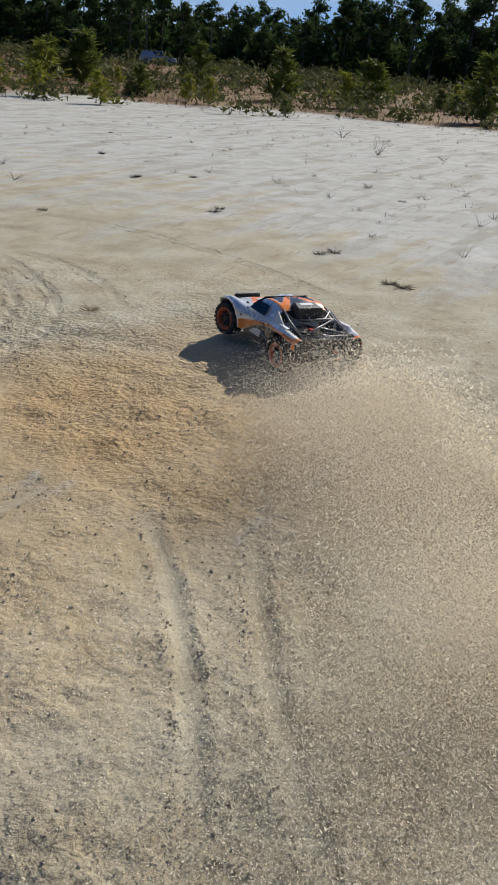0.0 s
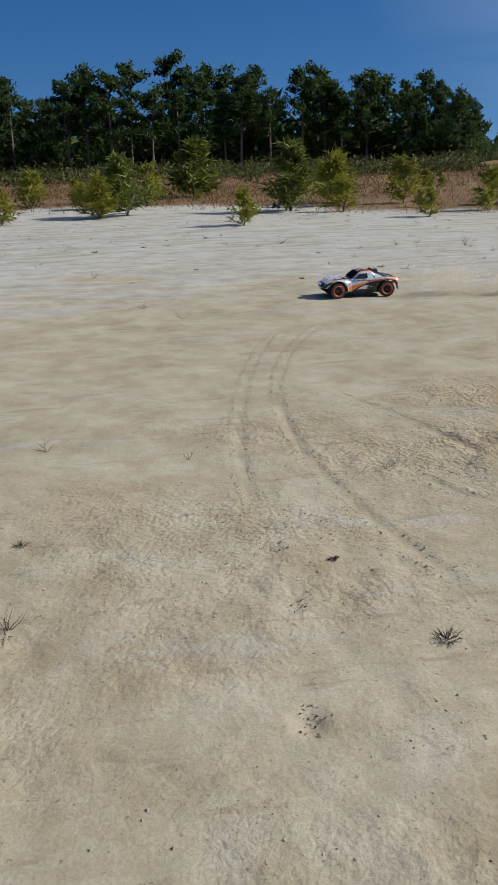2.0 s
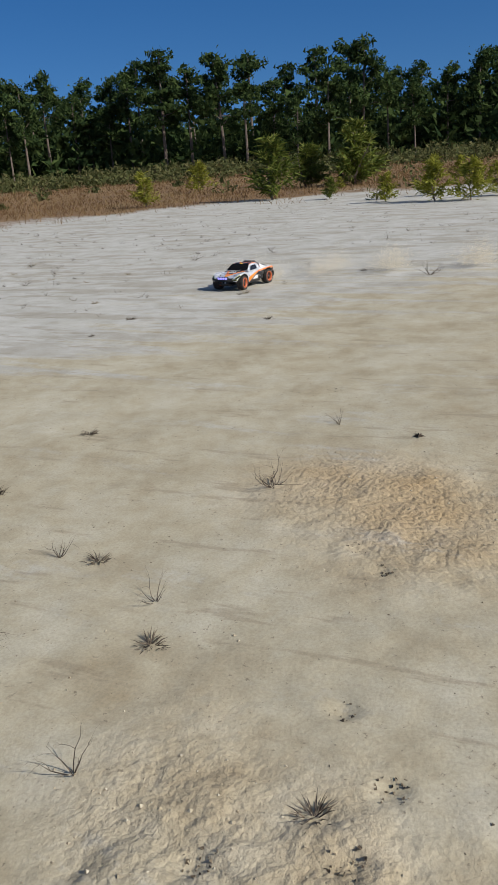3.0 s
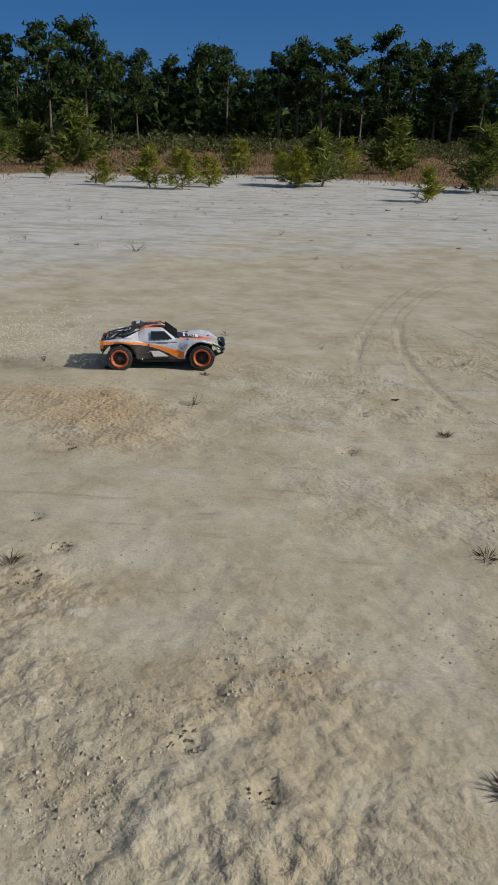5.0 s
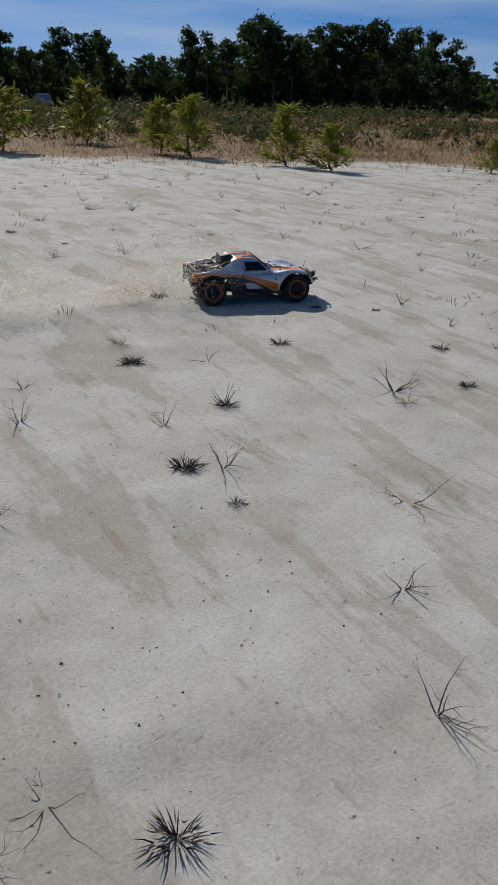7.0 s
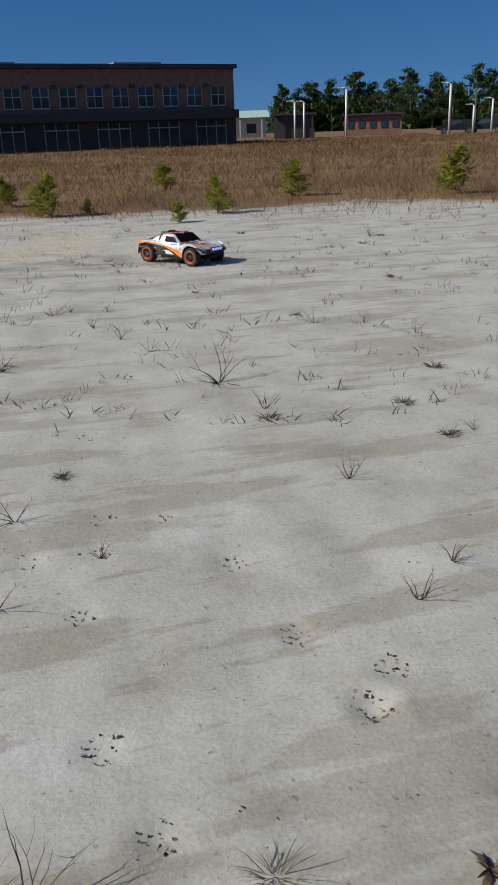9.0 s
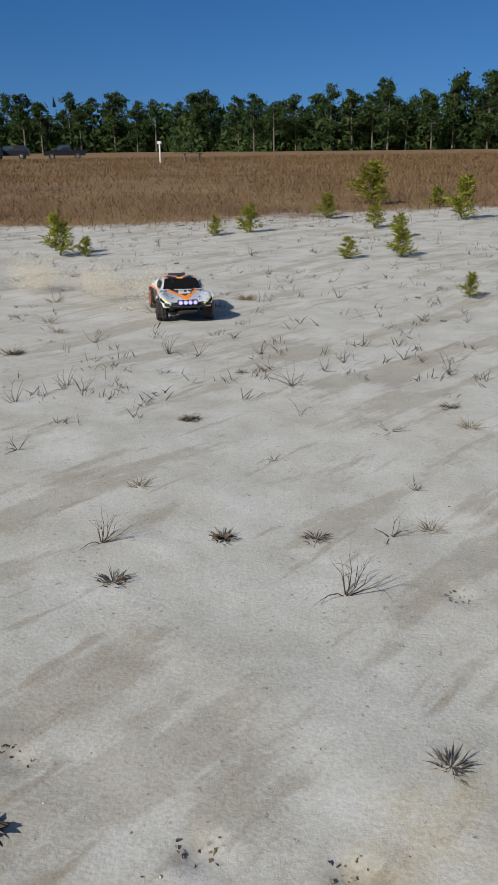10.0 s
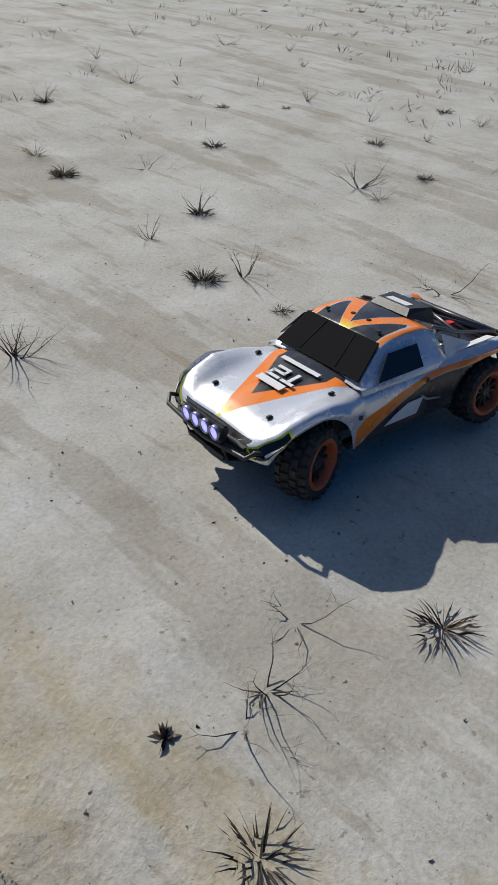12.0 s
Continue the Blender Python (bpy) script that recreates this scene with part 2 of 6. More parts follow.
# ---- geometry helpers ----
def mesh(name, verts, faces, mat, smooth=False):
    me = bpy.data.meshes.new(name)
    me.from_pydata([tuple(v) for v in verts], [], faces)
    me.materials.append(mat)
    if smooth:
        me.polygons.foreach_set("use_smooth", [True] * len(me.polygons))
    me.update()
    return me


def tri_mesh(name, tris, mat):
    """One mesh of loose triangles, from an array of shape (n, 3, 3)."""
    n = len(tris)
    me = bpy.data.meshes.new(name)
    me.vertices.add(3 * n)
    me.vertices.foreach_set("co", np.asarray(tris, np.float32).ravel())
    me.loops.add(3 * n)
    me.loops.foreach_set("vertex_index", np.arange(3 * n, dtype=np.int32))
    me.polygons.add(n)
    me.polygons.foreach_set("loop_start", np.arange(0, 3 * n, 3, dtype=np.int32))
    me.materials.append(mat)
    me.update(calc_edges=True)
    return me


def part(name, me, parent, label="", m=None):
    ob = new(name, me)
    ob.parent = parent
    if m is not None:
        ob.matrix_basis = m
    return tagged(ob, label)


def from_bm(name, bm, mat, smooth=False, bevel=0.0):
    if bevel:
        bmesh.ops.bevel(bm, geom=bm.edges[:], offset=bevel, segments=2, affect="EDGES")
    me = bpy.data.meshes.new(name)
    bm.to_mesh(me)
    bm.free()
    me.materials.append(mat)
    if smooth:
        me.polygons.foreach_set("use_smooth", [True] * len(me.polygons))
    return me


def box(name, size, at, mat, bevel=0.0, turn=(0, 0, 0)):
    bm = bmesh.new()
    bmesh.ops.create_cube(bm, size=1, matrix=pose(*at, *turn) @ Matrix.Diagonal((*size, 1)))
    return from_bm(name, bm, mat, False, bevel)


def tube_points(points, r, sides=8):
    """Vertices and faces of a tube along points; r is a radius or one for each point."""
    pts = [Vector(p) for p in points]
    rs = r if isinstance(r, (list, tuple)) else [r] * len(pts)
    verts, faces = [], []
    for i, p in enumerate(pts):
        d = (pts[min(i + 1, len(pts) - 1)] - pts[max(i - 1, 0)]).normalized()
        u = d.cross(Vector((0, 0, 1)) if abs(d.z) < 0.9 else Vector((1, 0, 0))).normalized()
        v = d.cross(u)
        verts += [p + rs[i] * (math.cos(2 * math.pi * k / sides) * u + math.sin(2 * math.pi * k / sides) * v) for k in range(sides)]
    for i in range(len(pts) - 1):
        for k in range(sides):
            a, b = i * sides + k, i * sides + (k + 1) % sides
            faces.append((a, b, b + sides, a + sides))
    faces += [tuple(range(sides))[::-1], tuple(range((len(pts) - 1) * sides, len(pts) * sides))]
    return verts, faces


def tubes(name, lines, r, mat, sides=8):
    verts, faces = [], []
    for pts in lines:
        v, f = tube_points(pts, r, sides)
        faces += [tuple(i + len(verts) for i in q) for q in f]
        verts += v
    return mesh(name, verts, faces, mat, True)


def lathe(name, profile, mat, n=40, closed=True):
    """Turns a profile of (radius, y) round the y axis."""
    k = len(profile)
    verts = [(r * math.cos(2 * math.pi * i / n), y, r * math.sin(2 * math.pi * i / n)) for i in range(n) for r, y in profile]
    faces = []
    for i in range(n):
        for j in range(k if closed else k - 1):
            a, b = i * k + j, i * k + (j + 1) % k
            c, d = ((i + 1) % n) * k + (j + 1) % k, ((i + 1) % n) * k + j
            faces.append((a, b, c, d))
    return mesh(name, verts, faces, mat, True)


def value_noise(x, y, seed=0):
    """Smooth noise between 0 and 1 over arrays."""
    xi, yi = np.floor(x).astype(np.int64), np.floor(y).astype(np.int64)
    u, v = x - xi, y - yi
    u, v = u * u * (3 - 2 * u), v * v * (3 - 2 * v)

    def h(a, b):
        n = (a * 374761393 + b * 668265263 + seed * 974711) & 0x7FFFFFFF
        n = ((n ^ (n >> 13)) * 1274126177) & 0x7FFFFFFF
        return ((n ^ (n >> 16)) & 0xFFFF) / 65535.0

    return (h(xi, yi) * (1 - u) + h(xi + 1, yi) * u) * (1 - v) + (h(xi, yi + 1) * (1 - u) + h(xi + 1, yi + 1) * u) * v


def fbm(x, y, seed=0, octaves=4):
    out, amp, tot = 0.0, 1.0, 0.0
    for k in range(octaves):
        out, tot = out + amp * value_noise(x * 2 ** k, y * 2 ** k, seed + k), tot + amp
        amp *= 0.5
    return out / tot - 0.5


rng = np.random.default_rng(7)

# ---- the ground ----
CENTRE = (0.8, -0.3)
# heading (math degrees about CENTRE): where the pale sand begins, where the field begins
EDGES = [(-180, 11.0, 36), (-150, 8.0, 30), (-120, 5.0, 25), (-100, 4.2, 22), (-60, 2.6, 17.5), (-40, 2.2, 17), (-30, 2.0, 17.5), (-10, 1.7, 19), (20, 1.8, 22),
         (40, 2.6, 21), (60, 3.5, 21.5), (78, 5.2, 23), (95, 8.0, 31), (110, 11.0, 32), (135, 12.5, 27), (150, 12.5, 30), (165, 13.5, 37), (180, 11.0, 36)]


def base_height(x, y):
    u, v = 0.9946 * x + -0.1036 * y, 0.1036 * x + 0.9946 * y
    z = 0.244 * np.tanh(u / 8) + 0.056 * np.tanh(v / 8)
    z = z + -0.102 * np.exp(-((u - -3) ** 2 + (v - 2) ** 2) / 32)
    z = z + -0.086 * np.exp(-((u - 9) ** 2 + (v - -8) ** 2) / 50)
    z = z + 0.033 * np.exp(-((u - 4) ** 2 + (v - -1) ** 2) / 8)
    return z


# wheel ruts: centre, radius, from, to (degrees), width, depth
RUTS = [
    (-3.77, 4.34, 2.38, 21.5, 64.9, 0.035, 0.010),
    (-3.51, 4.49, 1.68, -4.4, 59.2, 0.035, 0.010),
    (-4.46, 4.33, 2.35, 0.8, 64.0, 0.035, 0.010),
    (-3.18, 4.81, 1.63, 88.4, 134.4, 0.035, 0.010),
    (-5.13, 6.73, 5.65, -61.4, -48.7, 0.035, 0.010),
    (-3.67, 4.84, 1.95, -69.5, -34.2, 0.035, 0.010),
    (-3.60, 3.72, 1.30, -67.6, -13.8, 0.035, 0.010),
    (-4.07, 1.58, 2.96, 60.6, 84.1, 0.035, 0.010),
    (-5.58, 1.64, 3.76, 61.4, 82.1, 0.035, 0.010),
    (-0.56, 0.13, 2.06, 116.4, 140.0, 0.035, 0.010),
    (-2.49, 8.53, 7.16, -137.8, -91.3, 0.035, 0.010),
    (0.67, 13.77, 13.54, -128.2, -109.5, 0.035, 0.010),
    (-3.61, 2.80, 0.83, -99.6, -61.4, 0.035, 0.010),
    (-4.55, -3.96, 6.50, 83.0, 97.5, 0.035, 0.010),
    (0.18, 0.97, 2.62, 4.6, 51.5, 0.035, 0.010),
    (0.62, 0.87, 1.99, -10.3, 40.3, 0.035, 0.010),
    (-4.55, 0.54, 6.63, -0.4, 8.6, 0.070, 0.006),
    (-36.49, 1.16, 38.80, -0.9, 0.4, 0.070, 0.006),
    (-5.30, 2.23, 6.23, 35.3, 73.1, 0.035, 0.010),
    (61.70, -8.57, 60.00, 160.1, 165.8, 0.070, 0.006),
    (-52.34, 24.07, 60.00, -20.2, -10.4, 0.070, 0.006),
    (-4.59, 3.25, 4.31, 67.0, 129.3, 0.035, 0.010),
    (-5.87, 2.99, 4.47, 29.3, 84.7, 0.035, 0.010),
    (-5.62, -0.09, 5.55, 48.2, 80.5, 0.035, 0.010),
    (-2.84, 4.61, 1.33, -111.1, -49.7, 0.035, 0.010),
    (-5.47, 0.19, 5.39, 10.7, 26.8, 0.035, 0.010),
    (6.54, 3.56, 6.86, -170.6, -159.4, 0.035, 0.010),
    (-2.68, 3.37, 1.71, -74.6, -20.1, 0.035, 0.010),
    (-4.37, 4.10, 2.35, 27.2, 102.6, 0.035, 0.010),
]


# trodden prints: x, y
PRINTS = [
    (4.38, -1.86),
    (4.08, -1.82),
    (4.91, -2.10),
    (6.24, -2.87),
    (5.31, -2.64),
    (5.45, -2.48),
    (5.23, -2.33),
    (6.54, -3.21),
    (7.03, -3.54),
    (4.08, -2.46),
    (5.33, -2.13),
    (4.07, -2.46),
    (4.15, -2.61),
    (3.67, -2.49),
    (4.43, -2.53),
    (4.88, -2.64),
    (-1.49, -1.33),
    (-1.15, -1.21),
    (-0.91, -1.33),
    (-0.91, -1.68),
    (-5.34, -1.35),
    (-2.63, -1.26),
    (-2.41, -1.17),
    (2.47, -2.47),
    (2.84, -2.43),
    (3.15, -2.38),
    (2.74, -3.65),
    (3.51, -1.50),
    (-2.79, 0.68),
    (-3.30, 0.84),
    (-2.12, 0.36),
    (-2.17, 0.39),
    (2.89, 1.07),
    (0.39, -0.71),
    (0.16, -0.88),
]


def rut_profiles(x, y):
    """For each rut the place across it (1 at its edge) and how far it is on."""
    for cx, cy, rad, a0, a1, wide, deep in RUTS:
        a = (np.degrees(np.arctan2(y - cy, x - cx)) - a0) % 360
        span = (a1 - a0) % 360
        on = np.clip(np.minimum(a, span - a) * rad / 12 + 0.2, 0, 1) * (a <= span)
        yield (np.hypot(x - cx, y - cy) - rad) / wide, on, deep


# ground that wheels and feet have broken up: x, y, half length, half width, turn, how much
CHURNED = [
    (-1.6, 3.7, 3.0, 2.0, -12, 1.25), (-4.5, 2.6, 1.5, 1.0, 60, 1.2), (-0.15, -1.0, 1.1, 0.62, 20, 1.3), (-3.1, 0.7, 1.3, 0.9, 10, 0.7),
    (-2.0, 0.3, 1.0, 0.7, 0, 0.7), (-2.9, -0.95, 1.0, 0.6, 30, 0.75), (1.2, 2.5, 1.4, 0.8, -15, 1.0), (2.3, 2.75, 0.9, 0.4, -20, 0.9),
    (-0.7, 1.9, 1.7, 1.1, 30, 1.0), (0.3, 0.6, 0.9, 0.6, 0, 0.5), (2.7, 0.3, 0.8, 0.35, 80, 0.6), (-1.1, -1.76, 0.5, 0.3, 0, 0.8),
]


def regions(x, y, with_cover=False):
    a = np.degrees(np.arctan2(y - CENTRE[1], x - CENTRE[0]))
    r = np.hypot(x - CENTRE[0], y - CENTRE[1])
    e = np.array(EDGES, float)
    r0, r1 = np.interp(a, e[:, 0], e[:, 1]), np.interp(a, e[:, 0], e[:, 2])
    wob = 1 + 0.35 * fbm(x * 0.35, y * 0.35, 5)
    cover = np.clip((r / (r0 * wob) - 0.72) / 0.56, 0, 1.5)
    white = np.minimum(cover, 1)
    grass = np.clip((r / (r1 * (1 + 0.25 * fbm(x * 0.3, y * 0.3, 9))) - 0.86) / 0.28, 0, 1)
    churn = np.zeros_like(x)
    for cx, cy, rx, ry, turn, much in CHURNED:
        c, s = math.cos(radians(turn)), math.sin(radians(turn))
        u, v = ((x - cx) * c + (y - cy) * s) / rx, ((y - cy) * c - (x - cx) * s) / ry
        churn = np.maximum(churn, much * np.exp(-(u * u + v * v) ** 1.5))
    churn = np.clip(churn * (0.75 + 2.2 * fbm(x * 1.1, y * 1.1, 21)) + 0.25 * fbm(x * 0.6, y * 0.6, 22), 0, 1) * (1 - 0.8 * white)
    smooth = np.zeros_like(x)
    for q, on, _ in rut_profiles(x, y):
        smooth = np.maximum(smooth, on * np.exp(-(q / 1.05) ** 4))
    ochre = np.clip(churn * (0.42 + 2.4 * fbm(x * 0.55, y * 0.55, 33)) + 1.1 * np.exp(-((x + 0.75) ** 2 + (y - 3.3) ** 2) / 0.9), 0, 1)
    if with_cover:
        white = cover
    return white, grass, churn * (1 - 0.92 * smooth), ochre * (1 - 0.8 * smooth)


def relief(x, y):
    white, grass, churn, _ = regions(x, y)
    r = np.hypot(x - CENTRE[0], y - CENTRE[1])
    near = np.clip((26 - r) / 10, 0, 1)
    z = 0.05 * fbm(x * 0.45, y * 0.45, 2) + 0.018 * fbm(x * 2.2, y * 2.2, 3) * near
    z = z + near * churn * (0.05 * fbm(x * 7, y * 7, 11, 3) + 0.035 * fbm(x * 18, y * 18, 12, 2))
    z = z + near * (1 - 0.5 * white) * (0.010 * fbm(x * 9, y * 9, 14, 3) + 0.006 * fbm(x * 24, y * 24, 15, 2))
    z = z + near * white * 0.018 * np.abs(fbm(x * 1.1 + 2.2 * y, y * 0.7, 41, 3))
    uneven = 0.8 + 1.2 * fbm(x * 5, y * 5, 50)
    for q, on, deep in rut_profiles(x, y):
        z = z + on * deep * (-0.75 * np.exp(-q ** 6) + 0.5 * np.exp(-((np.abs(q) - 1.35) / 0.3) ** 2) * (0.3 + 2.4 * value_noise(x * 14, y * 14, 51))) * uneven
    for px, py in PRINTS:
        d2 = (x - px) ** 2 + (y - py) ** 2
        z = z - 0.018 * np.exp(-d2 / 0.0018) + 0.006 * np.exp(-((np.sqrt(d2) - 0.07) / 0.022) ** 2) * value_noise(x * 25, y * 25, 57)
    return z


def ground_height(x, y):
    x, y = np.asarray(x, float), np.asarray(y, float)
    return base_height(x, y) + relief(x, y)


def build_ground():
    n = 640
    step = 2 * math.pi / n
    rr = [0.28]
    while rr[-1] < 26:
        rr.append(rr[-1] * (1 + step))
    while rr[-1] < 3200:
        rr.append(rr[-1] * 1.07)
    rr = np.array(rr)
    ang = np.arange(n) * step
    x = CENTRE[0] + np.outer(rr, np.cos(ang)).ravel()
    y = CENTRE[1] + np.outer(rr, np.sin(ang)).ravel()
    x, y = np.append(x, CENTRE[0]), np.append(y, CENTRE[1])
    z = ground_height(x, y)
    me = bpy.data.meshes.new("ground")
    k = len(rr)
    i, j = np.meshgrid(np.arange(k - 1), np.arange(n), indexing="ij")
    a, b = i * n + j, i * n + (j + 1) % n
    quads = np.stack([a, a + n, b + n, b], -1).reshape(-1, 4)
    hub = np.stack([np.full(n, k * n), np.arange(n), (np.arange(n) + 1) % n], -1)
    loops = np.concatenate([quads.ravel(), hub.ravel()]).astype(np.int32)
    starts = np.concatenate([np.arange(len(quads)) * 4, len(quads) * 4 + np.arange(n) * 3]).astype(np.int32)
    me.vertices.add(len(x))
    me.vertices.foreach_set("co", np.stack([x, y, z], -1).astype(np.float32).ravel())
    me.loops.add(len(loops))
    me.loops.foreach_set("vertex_index", loops)
    me.polygons.add(len(starts))
    me.polygons.foreach_set("loop_start", starts)
    me.polygons.foreach_set("use_smooth", np.ones(len(starts), bool))
    me.update(calc_edges=True)
    for name, values in zip(("white", "grass", "churn", "ochre"), regions(x, y, True)):
        me.attributes.new(name, "FLOAT", "POINT").data.foreach_set("value", values.astype(np.float32))
    me.materials.append(SAND)
    return tagged(new("ground", me), "pale dry sand flat with tan churned wheel ruts and brown field beyond", "ground", kind="structure")


build_ground()


# ---- the model truck ----
WHEELS = [(0.3075, 0.197), (0.3075, -0.197), (-0.3075, 0.197), (-0.3075, -0.197)]
TYRE_R = 0.094


def lerp(x, *table):
    xs, ys = zip(*sorted(table))
    return float(np.interp(x, xs, ys))


def shell_section(x):
    """Half a cross-section of the shell at x, from its lower edge over the side to the middle: (y, z) points."""
    w = lerp(x, (0.455, 0.150), (0.44, 0.195), (0.40, 0.225), (0.31, 0.236), (0.2, 0.226), (0.13, 0.203), (-0.1, 0.2), (-0.18, 0.215), (-0.3, 0.236), (-0.42, 0.228), (-0.445, 0.218))
    shoulder = lerp(x, (0.455, 0.150), (0.43, 0.178), (0.38, 0.208), (0.31, 0.228), (0.24, 0.226), (0.16, 0.212), (0.1, 0.212), (-0.12, 0.216), (-0.22, 0.236), (-0.31, 0.240), (-0.445, 0.222))
    mid = lerp(x, (0.455, 0.150), (0.43, 0.174), (0.38, 0.190), (0.3, 0.204), (0.13, 0.228), (0.1, 0.23), (-0.13, 0.23), (-0.15, 0.19), (-0.445, 0.185))
    low = lerp(x, (0.455, 0.128), (0.4, 0.125), (0.39, 0.10), (0.2, 0.082), (-0.2, 0.085), (-0.39, 0.12), (-0.445, 0.15))
    for ax, r in ((0.3075, 0.128), (-0.3075, 0.126)):
        d = abs(x - ax)
        if d < r:
            low = max(low, 0.085 + math.sqrt(r * r - d * d))
    low = min(low, shoulder - 0.012)
    keys = [(w - 0.004, low), (w, low * 0.5 + shoulder * 0.5), (w - 0.008, shoulder - 0.018), (w - 0.028, shoulder), (w - 0.062, shoulder * 0.75 + mid * 0.25), (w * 0.52, mid), (0.0, mid + 0.004)]
    out = []
    for i in range(len(keys) - 1):
        p0, p1, p2, p3 = keys[max(i - 1, 0)], keys[i], keys[i + 1], keys[min(i + 2, len(keys) - 1)]
        for s in (0.0, 0.25, 0.5, 0.75):
            out.append(tuple(0.5 * (2 * b + (c - a) * s + (2 * a - 5 * b + 4 * c - d) * s * s + (3 * b - a - 3 * c + d) * s ** 3) for a, b, c, d in zip(p0, p1, p2, p3)))
    out.append(keys[-1])
    return out


def cab_section(x):
    top = lerp(x, (0.135, 0.226), (0.125, 0.228), (0.03, 0.302), (0.0, 0.312), (-0.06, 0.316), (-0.12, 0.312), (-0.15, 0.300), (-0.165, 0.29))
    w0 = lerp(x, (0.135, 0.192), (0.0, 0.194), (-0.165, 0.194))
    w1 = lerp(x, (0.135, 0.180), (0.03, 0.152), (-0.06, 0.148), (-0.165, 0.150))
    keys = [(w0, 0.208), (w0 - 0.004, 0.222), (w1 + 0.002, max(top - 0.020, 0.224)), (w1 - 0.012, top - 0.006), (w1 * 0.5, top), (0.0, top + 0.002)]
    out = []
    for (a, b), (c, d) in zip(keys, keys[1:]):
        out += [(a + (c - a) * s, b + (d - b) * s) for s in (0, 0.25, 0.5, 0.75)]
    return out + [keys[-1]]


def side_stripe(x):
    zc = lerp(x, (0.17, 0.108), (0.12, 0.122), (0.06, 0.146), (0.0, 0.168), (-0.08, 0.188), (-0.16, 0.203), (-0.3, 0.216), (-0.445, 0.208))
    th = lerp(x, (0.172, 0.030), (0.12, 0.030), (0.06, 0.020), (0.0, 0.014), (-0.08, 0.009), (-0.3, 0.008), (-0.445, 0.012))
    return zc, th


def shell_marks(x, y, z):
    """Signed widths of the painted areas: orange, black, yellow."""
    orange = black = yellow = -1.0
    ay = abs(y)
    if z < shell_section(x)[8][1] + 0.02 and ay > 0.12:
        zc, th = side_stripe(x)
        orange = min(th - abs(z - zc), 0.172 - x)
        black = min(zc - th - z, 0.13 - x)
    if 0.10 < x and ay < 0.17:
        outer = min(0.022 + (0.40 - x) * 0.46 - ay, 0.140 - ay)
        inner = min((0.335 - x) * 0.60 - ay, 0.098 - ay)
        orange = max(orange, outer)
        black = max(black, min(inner, x - 0.125))
        yellow = x - 0.365
        if x < 0.14:
            black = max(black, 0.15 - ay)
    if x < -0.155 and ay < 0.178:
        black = 0.178 - ay
    if x < -0.4 and z < 0.185:
        black = max(black, 0.185 - z)
    if x < -0.425 and ay > 0.15 and z > 0.17:
        orange, black = 0.05, -0.05
    if x > 0.425 and z < 0.172 and ay < 0.15:
        black = 0.172 - z
    return orange, black, yellow


def cab_marks(x, y, z):
    ay = abs(y)
    black = min(0.118 - ay, z - 0.285)
    d = 0.022 + (0.0 - x) * 0.62
    chevron = 0.017 + (0.0 - x) * 0.08 - abs(ay - d)
    rail = 0.010 - abs(ay - 0.130)
    orange = min(max(chevron, rail), z - 0.285)
    if orange > 0 or (abs(black) > abs(orange) and orange > -0.02):
        black = min(black, -orange)
    return orange, black, x + 0.025 if ay < 0.045 else -1.0


def loft(name, section, xs, marks, mat, thick=0.003):
    rows = []
    for x in xs:
        half = section(x)
        rows.append([(x, y, z) for y, z in half] + [(x, -y, z) for y, z in half[-2::-1]])
    k = len(rows[0])
    verts = [v for r in rows for v in r]
    faces = [(i * k + j, i * k + j + 1, (i + 1) * k + j + 1, (i + 1) * k + j) for i in range(len(rows) - 1) for j in range(k - 1)]
    me = mesh(name, verts, faces, mat, True)
    values = np.array([marks(*v) for v in verts])
    for n, name_ in enumerate(("orange", "black", "yellow")):
        me.attributes.new(name_, "FLOAT", "POINT").data.foreach_set("value", (0.5 + 2.0 * np.clip(values[:, n], -0.2, 0.2)).astype(np.float32))
    return me


def plate(name, corners, thick, mat, bevel=0.0):
    """A flat plate through the given corners, thickened along its normal."""
    pts = [Vector(c) for c in corners]
    n = (pts[1] - pts[0]).cross(pts[2] - pts[0]).normalized() * thick
    k = len(pts)
    faces = [tuple(range(k)), tuple(range(2 * k - 1, k - 1, -1))] + [(i, i + k, (i + 1) % k + k, (i + 1) % k) for i in range(k)]
    return mesh(name, pts + [p + n for p in pts], faces, mat)


def shell_patch(name, x0, x1, j0, j1, side, off, mat):
    """A curved panel lying on the shell between x0 and x1, from j0 to j1 up its section, narrower at the rear."""
    rows, cols = 9, 7
    verts = []
    for i in range(rows):
        s = i / (rows - 1)
        x = x0 + (x1 - x0) * s
        sec = shell_section(x)
        for k in range(cols):
            j = j0 + (j1 - j0) * (k / (cols - 1)) * (0.62 + 0.38 * s) + (j1 - j0) * 0.3 * (1 - s)
            a, b = sec[int(j)], sec[min(int(j) + 1, len(sec) - 1)]
            f = j - int(j)
            y, z = a[0] + (b[0] - a[0]) * f, a[1] + (b[1] - a[1]) * f
            verts.append((x + off * (0.4 + 0.6 * s), side * (y + off * 0.8), z + off * 0.5 * k / (cols - 1)))
    faces = [(i * cols + k, i * cols + k + 1, (i + 1) * cols + k + 1, (i + 1) * cols + k) for i in range(rows - 1) for k in range(cols - 1)]
    return mesh(name, verts, [f if side > 0 else f[::-1] for f in faces], mat, True)


